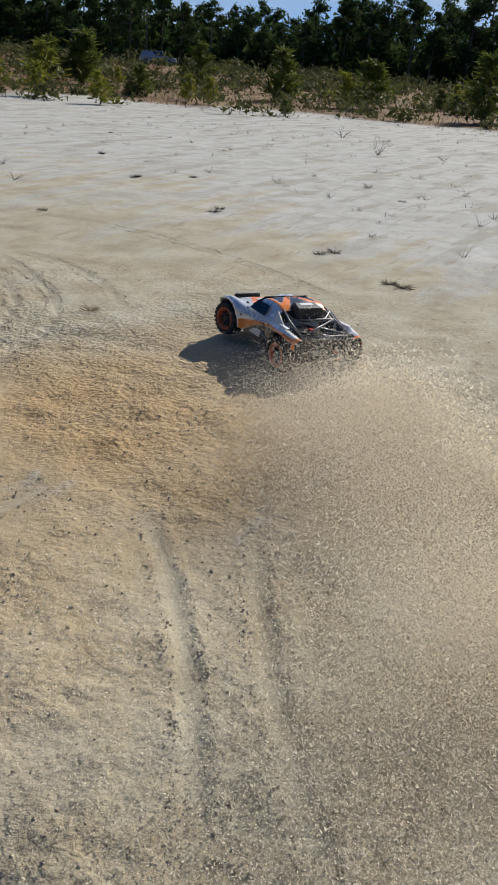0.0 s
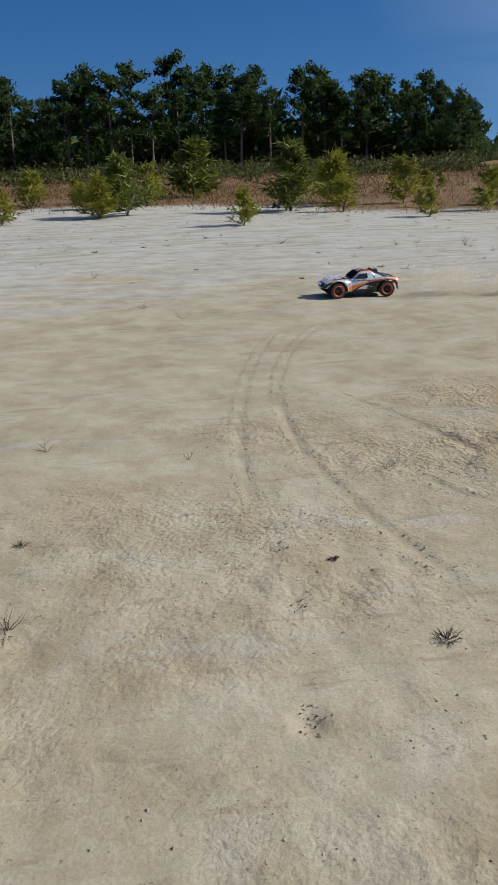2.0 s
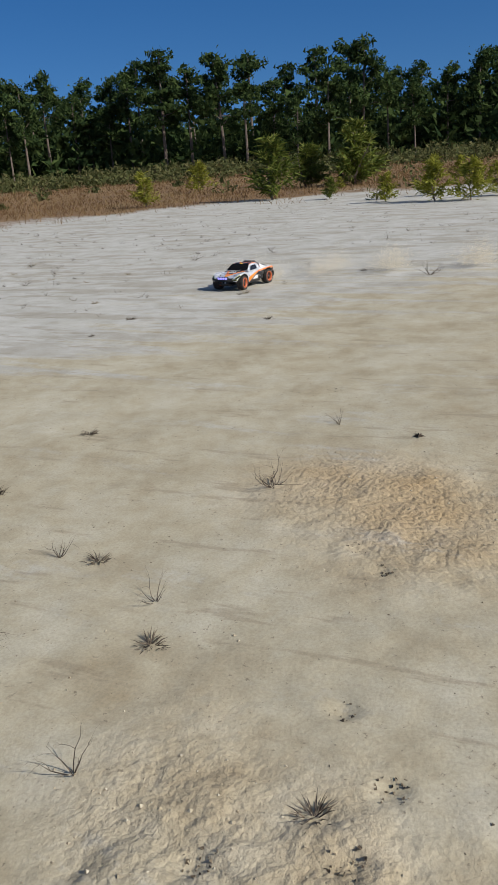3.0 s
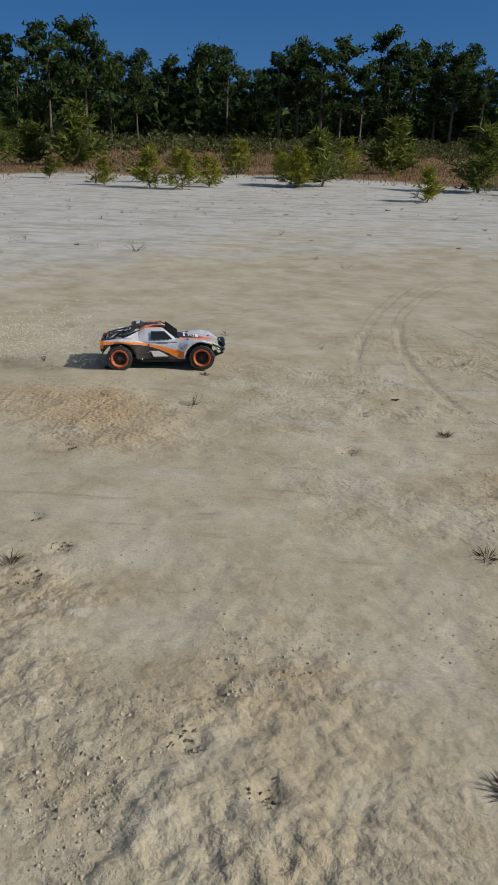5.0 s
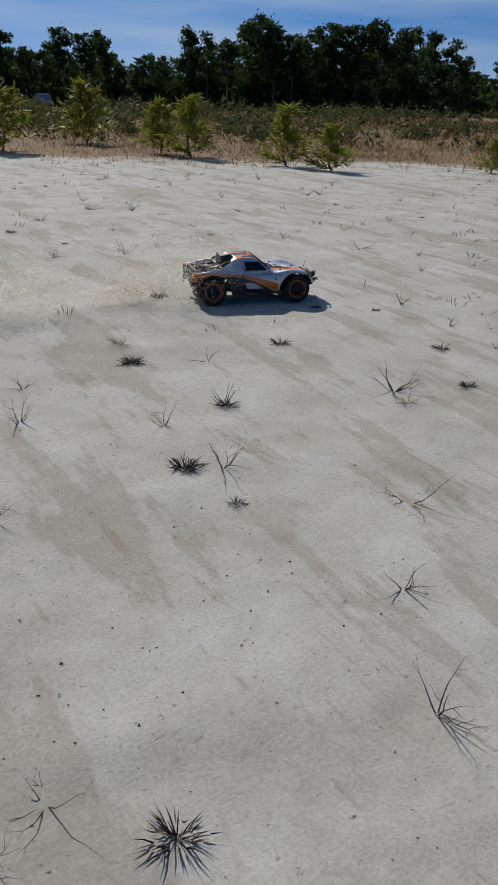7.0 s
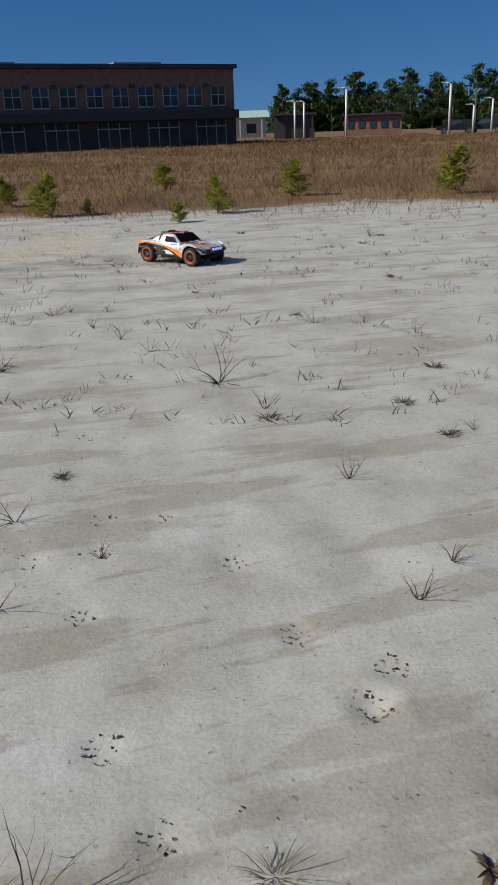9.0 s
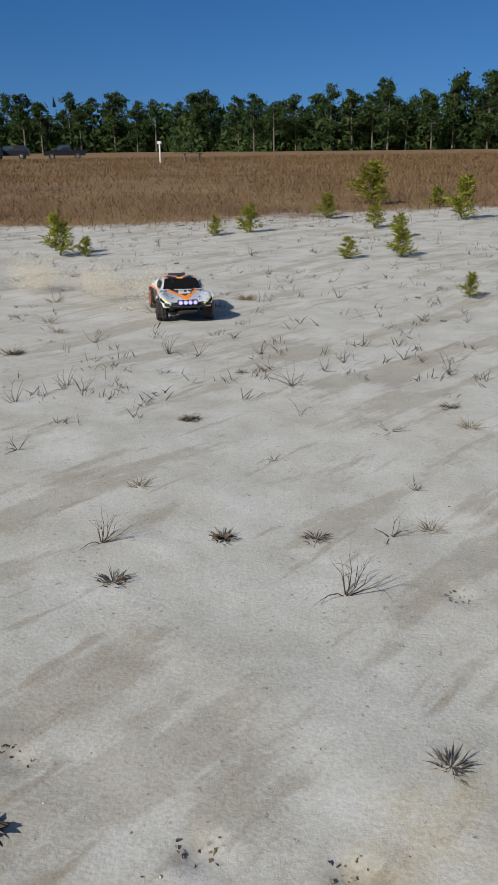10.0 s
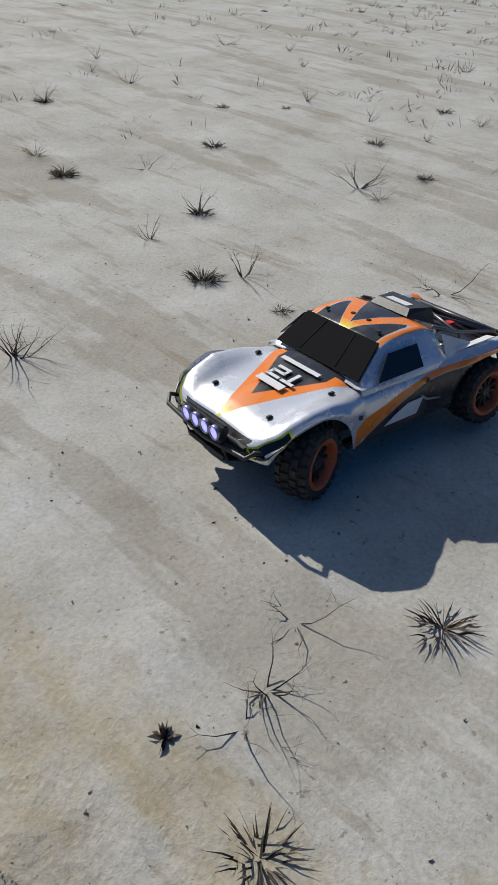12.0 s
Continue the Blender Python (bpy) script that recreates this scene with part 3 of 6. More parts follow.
def tyre_mesh():
    prof = [(0.062, -0.036), (0.070, -0.042), (0.080, -0.042), (0.0875, -0.037), (0.089, -0.02), (0.0895, 0.0), (0.089, 0.02), (0.0875, 0.037), (0.080, 0.042), (0.070, 0.042), (0.062, 0.036)]
    me = lathe("tyre", prof, RUBBER, 44)
    bm = bmesh.new()
    bm.from_mesh(me)
    for ring, (yc, wide) in enumerate(((-0.034, 0.017), (-0.012, 0.018), (0.012, 0.018), (0.034, 0.017))):
        for i in range(22):
            a = 2 * math.pi * (i + 0.5 * (ring % 2)) / 22
            m = Matrix.Rotation(-a, 4, "Y") @ pose(0.0905 - 0.0025 * (abs(yc) > 0.03), yc, 0, 0, 0, 12 * (1 if ring % 2 else -1))
            bmesh.ops.create_cube(bm, size=1, matrix=m @ Matrix.Diagonal((0.009, wide, 0.0165, 1)))
    return from_bm("tyre", bm, RUBBER, False)


def build_wheel(truck, at, tyre, rim, hub, spoke_mesh):
    wheel = new("wheel")
    wheel.parent = truck
    side = 1 if at[1] > 0 else -1
    wheel.matrix_basis = pose(at[0], at[1], TYRE_R, 0, 0, 0 if side > 0 else 180)
    tagged(wheel, "knobby black tyre on an orange beadlock rim")
    tagged(part("tyre", tyre, wheel), kind="stuff")
    part("rim", rim, wheel, "orange beadlock rim")
    part("hub", hub, wheel)
    for i in range(10):
        part("spoke", spoke_mesh, wheel, "", Matrix.Rotation(2 * math.pi * i / 10, 4, "Y"))
    return wheel


def build_truck():
    truck = new("model_truck")
    tagged(truck, "silver, orange and black radio-controlled short course truck with lit light bar", "model truck")
    xs = np.linspace(0.455, -0.445, 150)
    body = part("body", loft("body", shell_section, xs, shell_marks, PAINT), truck, "silver shell with orange stripes and black lower sides")
    cab = part("cab", loft("cab", cab_section, np.linspace(0.135, -0.165, 60), cab_marks, PAINT), truck, "silver cab with black and orange roof")
    # windscreen and windows
    # flat plate over the opening, painted black as the shade inside the cab
    part("windscreen", plate("windscreen", [(0.124, -0.163, 0.2325), (0.124, 0.163, 0.2325), (0.034, 0.138, 0.3035), (0.034, -0.138, 0.3035)], 0.0035, VOID), cab, "black plate painted as the shaded opening of the windscreen")
    for y in (-0.055, 0.055):
        part("windscreen_bar", tubes("windscreen_bar", [[(0.119, y * 1.3, 0.239), (0.040, y, 0.3025)]], 0.0025, VOID), cab)
    part("rear_window", plate("rear_window", [(-0.166, 0.135, 0.222), (-0.166, -0.135, 0.222), (-0.162, -0.125, 0.286), (-0.162, 0.125, 0.286)], 0.003, BLACK), cab)
    for s in (1, -1):
        lo, hi = 0.1965, 0.1575
        pts = [(0.088, s * lo, 0.232), (-0.072, s * lo, 0.232), (-0.072, s * (hi + 0.008), 0.286), (0.030, s * (hi + 0.008), 0.286)]
        part("side_window", plate("side_window", pts if s > 0 else pts[::-1], 0.002, TINT), cab, "dark tinted side window")
        pts = [(-0.088, s * lo, 0.228), (-0.146, s * lo, 0.228), (-0.146, s * (hi + 0.012), 0.278), (-0.10, s * (hi + 0.012), 0.278)]
        # sail panel behind the door
        pts = [(-0.165, s * 0.19, 0.225), (-0.285, s * 0.185, 0.232), (-0.165, s * 0.165, 0.287)]
        part("sail_panel", plate("sail_panel", pts if s > 0 else pts[::-1], 0.003, WHITE), cab, "pale printed sail panel")
        # name bars on the door and brand plate on the sill
        pts = [(0.085, s * 0.2015, 0.2175), (0.000, s * 0.2015, 0.2175), (0.000, s * 0.2015, 0.2245), (0.085, s * 0.2015, 0.2245)]
        part("door_print", plate("door_print", pts if s > 0 else pts[::-1], 0.002, WHITE), body)
        pts = [(0.060, s * 0.202, 0.103), (-0.055, s * 0.202, 0.103), (-0.075, s * 0.2035, 0.146), (-0.02, s * 0.2035, 0.146), (0.02, s * 0.203, 0.128)]
        part("brand_plate", plate("brand_plate", pts if s > 0 else pts[::-1], 0.002, WHITE), body, "white slanted plate on the sill")
        for bx in (0.155, -0.09):
            part("body_button", box("body_button", (0.012, 0.006, 0.012), (bx, s * (0.213 if bx > 0 else 0.203), 0.165 if bx > 0 else 0.19), BLACK, 0.002), body)
        # rear fender print
        pts = [(-0.20, s * 0.178, 0.2365), (-0.33, s * 0.184, 0.2435), (-0.335, s * 0.207, 0.2455), (-0.205, s * 0.197, 0.2385)]
        part("fender_print", plate("fender_print", pts[::-1] if s > 0 else pts, 0.002, WHITE), body)
        # head lamp decals
        lens = part("headlight", shell_patch("headlight", 0.380, 0.449, 2.5, 11.2, s, 0.0035, TINT), body, "dark headlight panel with lime edge")
        part("headlight_border", shell_patch("headlight_border", 0.374, 0.452, 1.8, 11.9, s, 0.002, LIME), lens)
        part("headlight_print", shell_patch("headlight_print", 0.402, 0.436, 5.0, 7.4, s, 0.005, WHITE), lens)
        part("mud_flap", plate("mud_flap", [(-0.43, s * 0.15, 0.15), (-0.43, s * 0.235, 0.15), (-0.448, s * 0.225, 0.085), (-0.448, s * 0.16, 0.085)], 0.004, BLACK), truck)
        part("side_guard", box("side_guard", (0.32, 0.03, 0.02), (0.0, s * 0.165, 0.066), BLACK, 0.004), truck)
        part("nerf_bar", tubes("nerf_bar", [[(-0.06, s * 0.19, 0.16), (-0.09, s * 0.205, 0.135), (-0.14, s * 0.205, 0.125)]], 0.004, STEEL), truck)
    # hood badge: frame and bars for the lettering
    hood = lambda x, y: (x, y, shell_section(x)[-1][1] + 0.0045)
    for y0, y1, x0, x1 in ((-0.05, 0.05, 0.262, 0.285), (-0.045, 0.005, 0.205, 0.215), (-0.045, 0.005, 0.245, 0.255), (-0.045, -0.035, 0.228, 0.25), (-0.005, 0.005, 0.21, 0.232), (-0.045, 0.005, 0.225, 0.234),
                           (0.012, 0.06, 0.245, 0.255), (0.03, 0.042, 0.205, 0.247), (-0.075, 0.075, 0.168, 0.182)):
        part("hood_print", plate("hood_print", [hood(x0, y0), hood(x1, y0), hood(x1, y1), hood(x0, y1)], 0.0015, WHITE), body)
    for x, y in ((0.365, 0.115), (0.365, -0.115), (0.2, 0.15), (0.2, -0.15)):
        z = [p for p in shell_section(x) if p[0] >= abs(y) - 0.02][-1][1]
        part("body_pin", box("body_pin", (0.018, 0.012, 0.008), (x, y, z + 0.004), BLACK, 0.003), body)
    for x, y in ((0.0, 0.1), (0.0, -0.1), (-0.03, 0.03), (-0.03, -0.03)):
        part("roof_pin", box("roof_pin", (0.012, 0.012, 0.006), (x, y, 0.3155), BLACK, 0.002), cab)
    # scoop, roll cage, bed
    part("roof_scoop", mesh("roof_scoop", [(-0.13, 0.07, 0.312), (-0.13, -0.07, 0.312), (-0.225, 0.085, 0.27), (-0.225, -0.085, 0.27), (-0.15, 0.06, 0.327), (-0.15, -0.06, 0.327), (-0.222, 0.075, 0.318), (-0.222, -0.075, 0.318)],
                            [(0, 4, 5, 1), (4, 6, 7, 5), (2, 3, 7, 6), (0, 2, 6, 4), (1, 5, 7, 3), (0, 1, 3, 2)], BLACK), truck, "black roof scoop with white print")
    part("scoop_print", plate("scoop_print", [(-0.158, -0.04, 0.3275), (-0.158, 0.04, 0.3275), (-0.185, 0.04, 0.3240), (-0.185, -0.04, 0.3240)][::-1], 0.002, WHITE), truck)
    for s in (1, -1):
        part("cage_rail", tubes("cage_rail", [[(-0.16, s * 0.135, 0.298), (-0.25, s * 0.145, 0.262), (-0.41, s * 0.15, 0.222)]], 0.0055, CAGE), truck)
        part("cage_brace", tubes("cage_brace", [[(-0.26, s * 0.145, 0.26), (-0.30, s * 0.13, 0.18)], [(-0.20, s * 0.14, 0.285), (-0.28, s * 0.02, 0.2)]], 0.0045, CAGE), truck)
    part("cage_cross", tubes("cage_cross", [[(-0.25, -0.145, 0.262), (-0.25, 0.145, 0.262)], [(-0.25, -0.145, 0.262), (-0.40, 0.15, 0.225)], [(-0.25, 0.145, 0.262), (-0.40, -0.15, 0.225)], [(-0.41, -0.15, 0.222), (-0.41, 0.15, 0.222)]], 0.0045, CAGE), truck)
    part("tail_panel", plate("tail_panel", [(-0.446, -0.2, 0.16), (-0.446, 0.2, 0.16), (-0.44, 0.19, 0.215), (-0.44, -0.19, 0.215)], 0.005, BLACK), truck)
    part("tail_trim", plate("tail_trim", [(-0.43, -0.15, 0.206), (-0.45, -0.15, 0.210), (-0.45, 0.15, 0.210), (-0.43, 0.15, 0.206)], 0.006, BLACK), truck)
    part("engine", box("engine", (0.10, 0.09, 0.09), (-0.17, 0.03, 0.115), STEEL, 0.01), truck, "grey finned petrol engine")
    for i in range(5):
        part("engine_fin", box("engine_fin", (0.085, 0.10, 0.004), (-0.2, 0.03, 0.135 + 0.014 * i), STEEL), truck)
    part("exhaust", tubes("exhaust", [[(-0.2, 0.06, 0.12), (-0.27, 0.1, 0.13), (-0.38, 0.08, 0.15), (-0.46, 0.07, 0.15)]], 0.016, STEEL, 12), truck)
    part("kill_switch", box("kill_switch", (0.03, 0.03, 0.014), (-0.33, 0.05, 0.232), RED, 0.004), truck, "red switch")
    # chassis and suspension
    part("chassis_plate", box("chassis_plate", (0.72, 0.18, 0.012), (0.0, 0, 0.068), BLACK, 0.004), truck)
    part("interior", box("interior", (0.46, 0.36, 0.07), (0.0, 0, 0.15), BLACK, 0.01), truck)
    for x in (0.3075, -0.3075):
        part("gearbox", box("gearbox", (0.11, 0.08, 0.08), (x, 0, 0.105), BLACK, 0.01), truck)
        part("shock_tower", plate("shock_tower", [(x, -0.09, 0.12), (x, 0.09, 0.12), (x, 0.06, 0.19), (x, -0.06, 0.19)], 0.008, BLACK), truck)
        for s in (1, -1):
            part("lower_arm", plate("lower_arm", [(x - 0.04, s * 0.05, 0.068), (x + 0.04, s * 0.05, 0.068), (x + 0.018, s * 0.16, 0.076), (x - 0.018, s * 0.16, 0.076)], 0.012, BLACK), truck)
            part("shock", tubes("shock", [[(x + 0.025, s * 0.125, 0.085), (x + 0.018, s * 0.065, 0.188)]], 0.009, STEEL), truck)
            coil = [(x + 0.0245 - 0.0045 * k / 40 + 0.014 * math.cos(k * 0.95), s * (0.115 - 0.042 * k / 40) + 0.012 * math.sin(k * 0.95), 0.098 + 0.075 * k / 40) for k in range(41)]
            part("spring", tubes("spring", [coil], 0.0024, ORANGE, 5), truck, "orange coil spring")
    # front bumper and light bar
    hoop = [(0.43, 0.185, 0.15), (0.462, 0.185, 0.165), (0.478, 0.17, 0.148), (0.482, 0.0, 0.132), (0.478, -0.17, 0.148), (0.462, -0.185, 0.165), (0.43, -0.185, 0.15)]
    part("bumper_hoop", tubes("bumper_hoop", [hoop], 0.006, BLACK), truck)
    for s in (1, -1):
        part("bumper_brace", tubes("bumper_brace", [[(0.40, s * 0.07, 0.075), (0.47, s * 0.085, 0.10), (0.482, s * 0.085, 0.135)]], 0.0055, BLACK), truck)
    part("skid_plate", plate("skid_plate", [(0.37, -0.09, 0.062), (0.37, 0.09, 0.062), (0.475, 0.075, 0.105), (0.475, -0.075, 0.105)], 0.008, BLACK), truck)
    part("bumper", box("bumper", (0.05, 0.30, 0.035), (0.447, 0, 0.138), BLACK, 0.01), truck)
    bar = part("light_bar", box("light_bar", (0.022, 0.172, 0.046), (0.474, 0, 0.170), BLACK, 0.006, (0, -18, 0)), truck, "black bar of four lit lamps")
    lamp = lathe("lamp", [(0.0005, 0.0), (0.0155, 0.0), (0.0155, 0.004), (0.0005, 0.006)], LAMP, 20)
    rim = lathe("lamp_rim", [(0.0155, -0.004), (0.019, -0.004), (0.019, 0.007), (0.0155, 0.007)], LAMP_RIM, 20)
    for y in (-0.061, -0.0203, 0.0203, 0.061):
        m = pose(0.486, y, 0.172, 0, -18, -90)
        part("lamp", lamp, bar, "violet-white lit lamp", m)
        part("lamp_rim", rim, bar, "", m)
    # wheels
    tyre = tyre_mesh()
    rim = lathe("rim", [(0.053, 0.030), (0.057, 0.042), (0.066, 0.044), (0.068, 0.036), (0.062, 0.030), (0.055, -0.03), (0.050, -0.03), (0.046, 0.02)], ORANGE, 36)
    hub = lathe("hub", [(0.0005, 0.03), (0.016, 0.03), (0.018, 0.022), (0.05, 0.012), (0.05, 0.006), (0.0005, 0.006)], BLACK, 24)
    spoke = box("spoke", (0.036, 0.010, 0.009), (0.033, 0.022, 0), BLACK, 0.002)
    return truck, [build_wheel(truck, at, tyre, rim, hub, spoke) for at in WHEELS]


truck, wheels = build_truck()

# seconds, x, y, heading of the truck (math degrees), pitch (nose down), roll (to its left down is minus), lift, steering
DRIVE = [
    (0.0, -0.379, 4.569, 127.0, -3, 4.5, 0.008, 12),
    (0.3, -0.786, 5.927, 143.8, -2, 4, 0.006, 10),
    (0.6, -1.869, 7.141, 166.8, 0, 0, 0, 0),
    (1.0, -3.886, 7.848, 185.9, 0, 0, 0, 0),
    (1.2, -5.099, 7.832, 215.9, 0, 0, 0, 10),
    (1.5, -6.745, 7.288, 235.9, 0, 0, 0, 0),
    (2.0, -9.117, 5.078, 250.7, 0, 0, 0, 10),
    (2.5, -10.662, 1.506, 289.7, 0, 0, 0, 0),
    (2.8, -11.166, -1.188, 312.0, 0, 0, 0, 16),
    (3.2, -10.422, -3.308, 350.0, 0, 0, 0, 0),
    (4.8, -4.627, -1.392, 456.3, -2, 0, 0, 4),
    (5.2, -3.981, 0.880, 415.7, 0, -2, 0, -16),
    (5.5, -2.947, 2.522, 385.8, 0, -3, 0, -18),
    (5.8, -1.414, 3.829, 369.0, 0, -3, 0, -18),
    (6.0, -0.164, 4.321, 362.0, 0, -3, 0, -16),
    (6.2, 1.265, 4.532, 340.2, 0, -2, 0, -12),
    (6.5, 3.441, 4.389, 339.0, 0, 0, 0, 0),
    (6.8, 5.737, 3.862, 328.8, 0, 0, 0, 0),
    (7.0, 7.170, 3.238, 325.9, 0, 0, 0, 0),
    (7.2, 8.631, 2.523, 309.6, 0, 0, 0, 0),
    (8.8, 10.965, -5.524, 207.0, 0, 0, 0, 0),
    (9.2, 9.653, -7.201, 181.0, 0, 0, 0, 0),
    (9.5, 8.118, -7.852, 160.0, 0, 0, 0, 0),
    (10.0, 5.565, -7.902, 121.0, 0, 0, 0, -14),
    (10.5, 3.847, -6.679, 76.0, 0, 0, 0, -16),
    (11.0, 3.659, -4.536, 54.0, 0, 2, 0, 6),
    (11.3, 4.102, -3.037, 70.4, 0, 3, 0, 14),
    (11.5, 4.538, -1.814, 100.6, 0, 4, 0, 18),
    (11.6, 4.618, -1.156, 116.1, 0, 4, 0, 18),
    (11.7, 4.560, -0.644, 129.7, 0, 4, 0, 20),
    (11.8, 4.337, -0.302, 139.4, 0, 4, 0, 20),
    (11.9, 4.287, 0.014, 141.7, 0, 4, 0, 20),
    (12.0, 4.097, 0.631, 152.2, 0, 4, 0, 20),
]


def drive_at(t):
    rows = np.array(DRIVE)
    out = [0.0] * 7
    i = int(np.clip(np.searchsorted(rows[:, 0], t) - 1, 0, len(rows) - 2))
    t0, t1 = rows[i, 0], rows[i + 1, 0]
    s = (t - t0) / (t1 - t0)
    for k in range(1, 8):
        p = rows[:, k]
        m0 = (p[i + 1] - p[i - 1]) / (rows[i + 1, 0] - rows[i - 1, 0]) if i > 0 else (p[1] - p[0]) / (t1 - t0)
        m1 = (p[i + 2] - p[i]) / (rows[i + 2, 0] - rows[i, 0]) if i + 2 < len(rows) else (p[i + 1] - p[i]) / (t1 - t0)
        d = t1 - t0
        out[k - 1] = (2 * s ** 3 - 3 * s ** 2 + 1) * p[i] + (s ** 3 - 2 * s ** 2 + s) * d * m0 + (3 * s ** 2 - 2 * s ** 3) * p[i + 1] + (s ** 3 - s ** 2) * d * m1
    return out


def truck_pose(t):
    """The truck on its four wheels, which rest on the ground."""
    x, y, heading, pitch, roll, lift, _ = drive_at(t)
    h = radians(heading)
    c, s = math.cos(h), math.sin(h)
    zs = [float(base_height(np.array(x + c * a - s * b), np.array(y + s * a + c * b))) for a, b in WHEELS]
    z = sum(zs) / 4 + float(relief(np.array([x]), np.array([y]))[0]) * 0.5 + lift
    pitch += math.degrees(math.atan2((zs[2] + zs[3] - zs[0] - zs[1]) / 2, 0.615))
    roll += math.degrees(math.atan2((zs[0] + zs[2] - zs[1] - zs[3]) / 2, 0.394))
    return pose(x, y, z + 0.003, 0, 0, heading) @ pose(0, 0, 0, roll, pitch, 0)


# ---- dust ----
def dust_mesh(name, n, size, spread, seed):
    """A puff of fine specks, dense in the middle and thin at its edge, in several billows."""
    g = np.random.default_rng(seed)
    lumps = g.normal(0, 0.55, (7, 3)) * spread
    c = lumps[g.integers(0, 7, n)] + g.normal(0, 0.42, (n, 3)) * spread
    c[:, 2] = np.abs(c[:, 2])
    tris = c[:, None, :] + g.normal(0, size, (n, 3, 3)) * g.uniform(0.5, 1.2, (n, 1, 1))
    return tri_mesh(name, tris, DUST)


PUFFS = [dust_mesh("dust_puff", 7500, 0.0045, np.array((0.40, 0.2, 0.2)), 70 + k) for k in range(4)]
FINE_PUFFS = [dust_mesh("dust_puff", 22000, 0.0026, np.array((0.32, 0.2, 0.15)), 80 + k) for k in range(2)]
BIG_PUFFS = [dust_mesh("dust_puff", 140000, 0.0019, np.array((0.62, 0.5, 0.2)), 90 + k) for k in range(2)]


def build_dust():
    """Puffs thrown up behind the rear wheels: each lies in the ground until its time, rises, drifts and settles."""
    made = []
    g = np.random.default_rng(3)
    for t in np.arange(-0.35, 12.0, 0.12):
        x, y, heading = drive_at(max(t, 0.0))[:3]
        h = radians(heading)
        back = 0.42 + max(0.0, -t) * 4
        px, py = x - back * math.cos(h) + g.normal(0, 0.05), y - back * math.sin(h) + g.normal(0, 0.05)
        ob = new("dust_puff", FINE_PUFFS[g.integers(0, 2)] if t > 10.7 else PUFFS[g.integers(0, 4)])
        tagged(ob, "pale tan dust kicked up behind the truck", "dust", "dust behind the truck", "stuff")
        made.append((ob, t, px, py, h, heading + g.uniform(-15, 15), 0.85, 0.05))
    for px, py, turn in ((0.3, 2.75, 20), (0.55, 2.25, 141), (0.0, 1.75, 260), (0.1, 3.4, 61)):
        ob = new("dust_puff", BIG_PUFFS[int(turn) % 2])
        tagged(ob, "large pale dust cloud hanging over the sand", "dust", "dust behind the truck", "stuff")
        made.append((ob, -0.42, px, py, radians(130), turn, 0.8, 0.05))
    return made


dust = build_dust()


# ---- plants on the sand ----
def blade(p, d, length, wide, g, droop=0.3):
    """Two triangles of a narrow blade from p along d."""
    d = np.array(d) / np.linalg.norm(d)
    side = np.cross(d, g.normal(0, 1, 3))
    side *= wide / (np.linalg.norm(side) + 1e-9)
    mid = p + d * length * 0.55
    tip = p + d * length + np.array((0, 0, -droop * length))
    return [(p - side, p + side, mid + side * 0.8), (p - side, mid + side * 0.8, mid - side * 0.8), (mid - side * 0.8, mid + side * 0.8, tip)]


def stalk(p, d, length, r, g, depth, out):
    """A crooked, forking dry stalk in triangles."""
    steps = 4
    q = np.array(p, float)
    d = np.array(d, float)
    for k in range(steps):
        d = d + g.normal(0, 0.22, 3)
        d /= np.linalg.norm(d)
        e = q + d * length / steps
        u = np.cross(d, (0.3, 0.2, 0.9))
        u /= np.linalg.norm(u)
        v = np.cross(d, u)
        ring = [u, -0.5 * u + 0.87 * v, -0.5 * u - 0.87 * v]
        r1 = r * (1 - 0.16 * (k + 1))
        for i in range(3):
            a, b = ring[i], ring[(i + 1) % 3]
            out += [(q + a * r, q + b * r, e + b * r1), (q + a * r, e + b * r1, e + a * r1)]
        if depth and k and g.random() < 0.75:
            stalk(e, d + g.normal(0, 0.6, 3), length * g.uniform(0.3, 0.55), r1 * 0.75, g, depth - 1, out)
        q, r = e, r1


def twiggy_plant(seed, n, height, lean, r=0.0022):
    g, out = np.random.default_rng(seed), []
    for _ in range(n):
        a = g.uniform(0, 2 * math.pi)
        stalk((0, 0, -0.01), (lean * math.cos(a), lean * math.sin(a), g.uniform(0.4, 1.0)), height * g.uniform(0.6, 1.1), r, g, 2, out)
    return tri_mesh("dry_plant", np.array(out), TWIG)


def tuft_plant(seed, n, height, mat, wide=0.0025):
    g, out = np.random.default_rng(seed), []
    for _ in range(n):
        a, up = g.uniform(0, 2 * math.pi), g.uniform(0.15, 1.2)
        p = np.array((0.02 * math.cos(a), 0.02 * math.sin(a), -0.01)) * g.uniform(0, 1.5)
        out += blade(p, (math.cos(a), math.sin(a), up), height * g.uniform(0.5, 1.1), wide, g, 0.15)
    return tri_mesh("grass_tuft", np.array(out), mat)


def leaf_rosette(seed):
    g, out = np.random.default_rng(seed), []
    for _ in range(16):
        a = g.uniform(0, 2 * math.pi)
        out += blade(np.array((0, 0, 0.0)), (math.cos(a), math.sin(a), g.uniform(0.1, 0.9)), g.uniform(0.035, 0.07), 0.009, g, 0.25)
    return tri_mesh("leaf_rosette", np.array(out), TWIG)


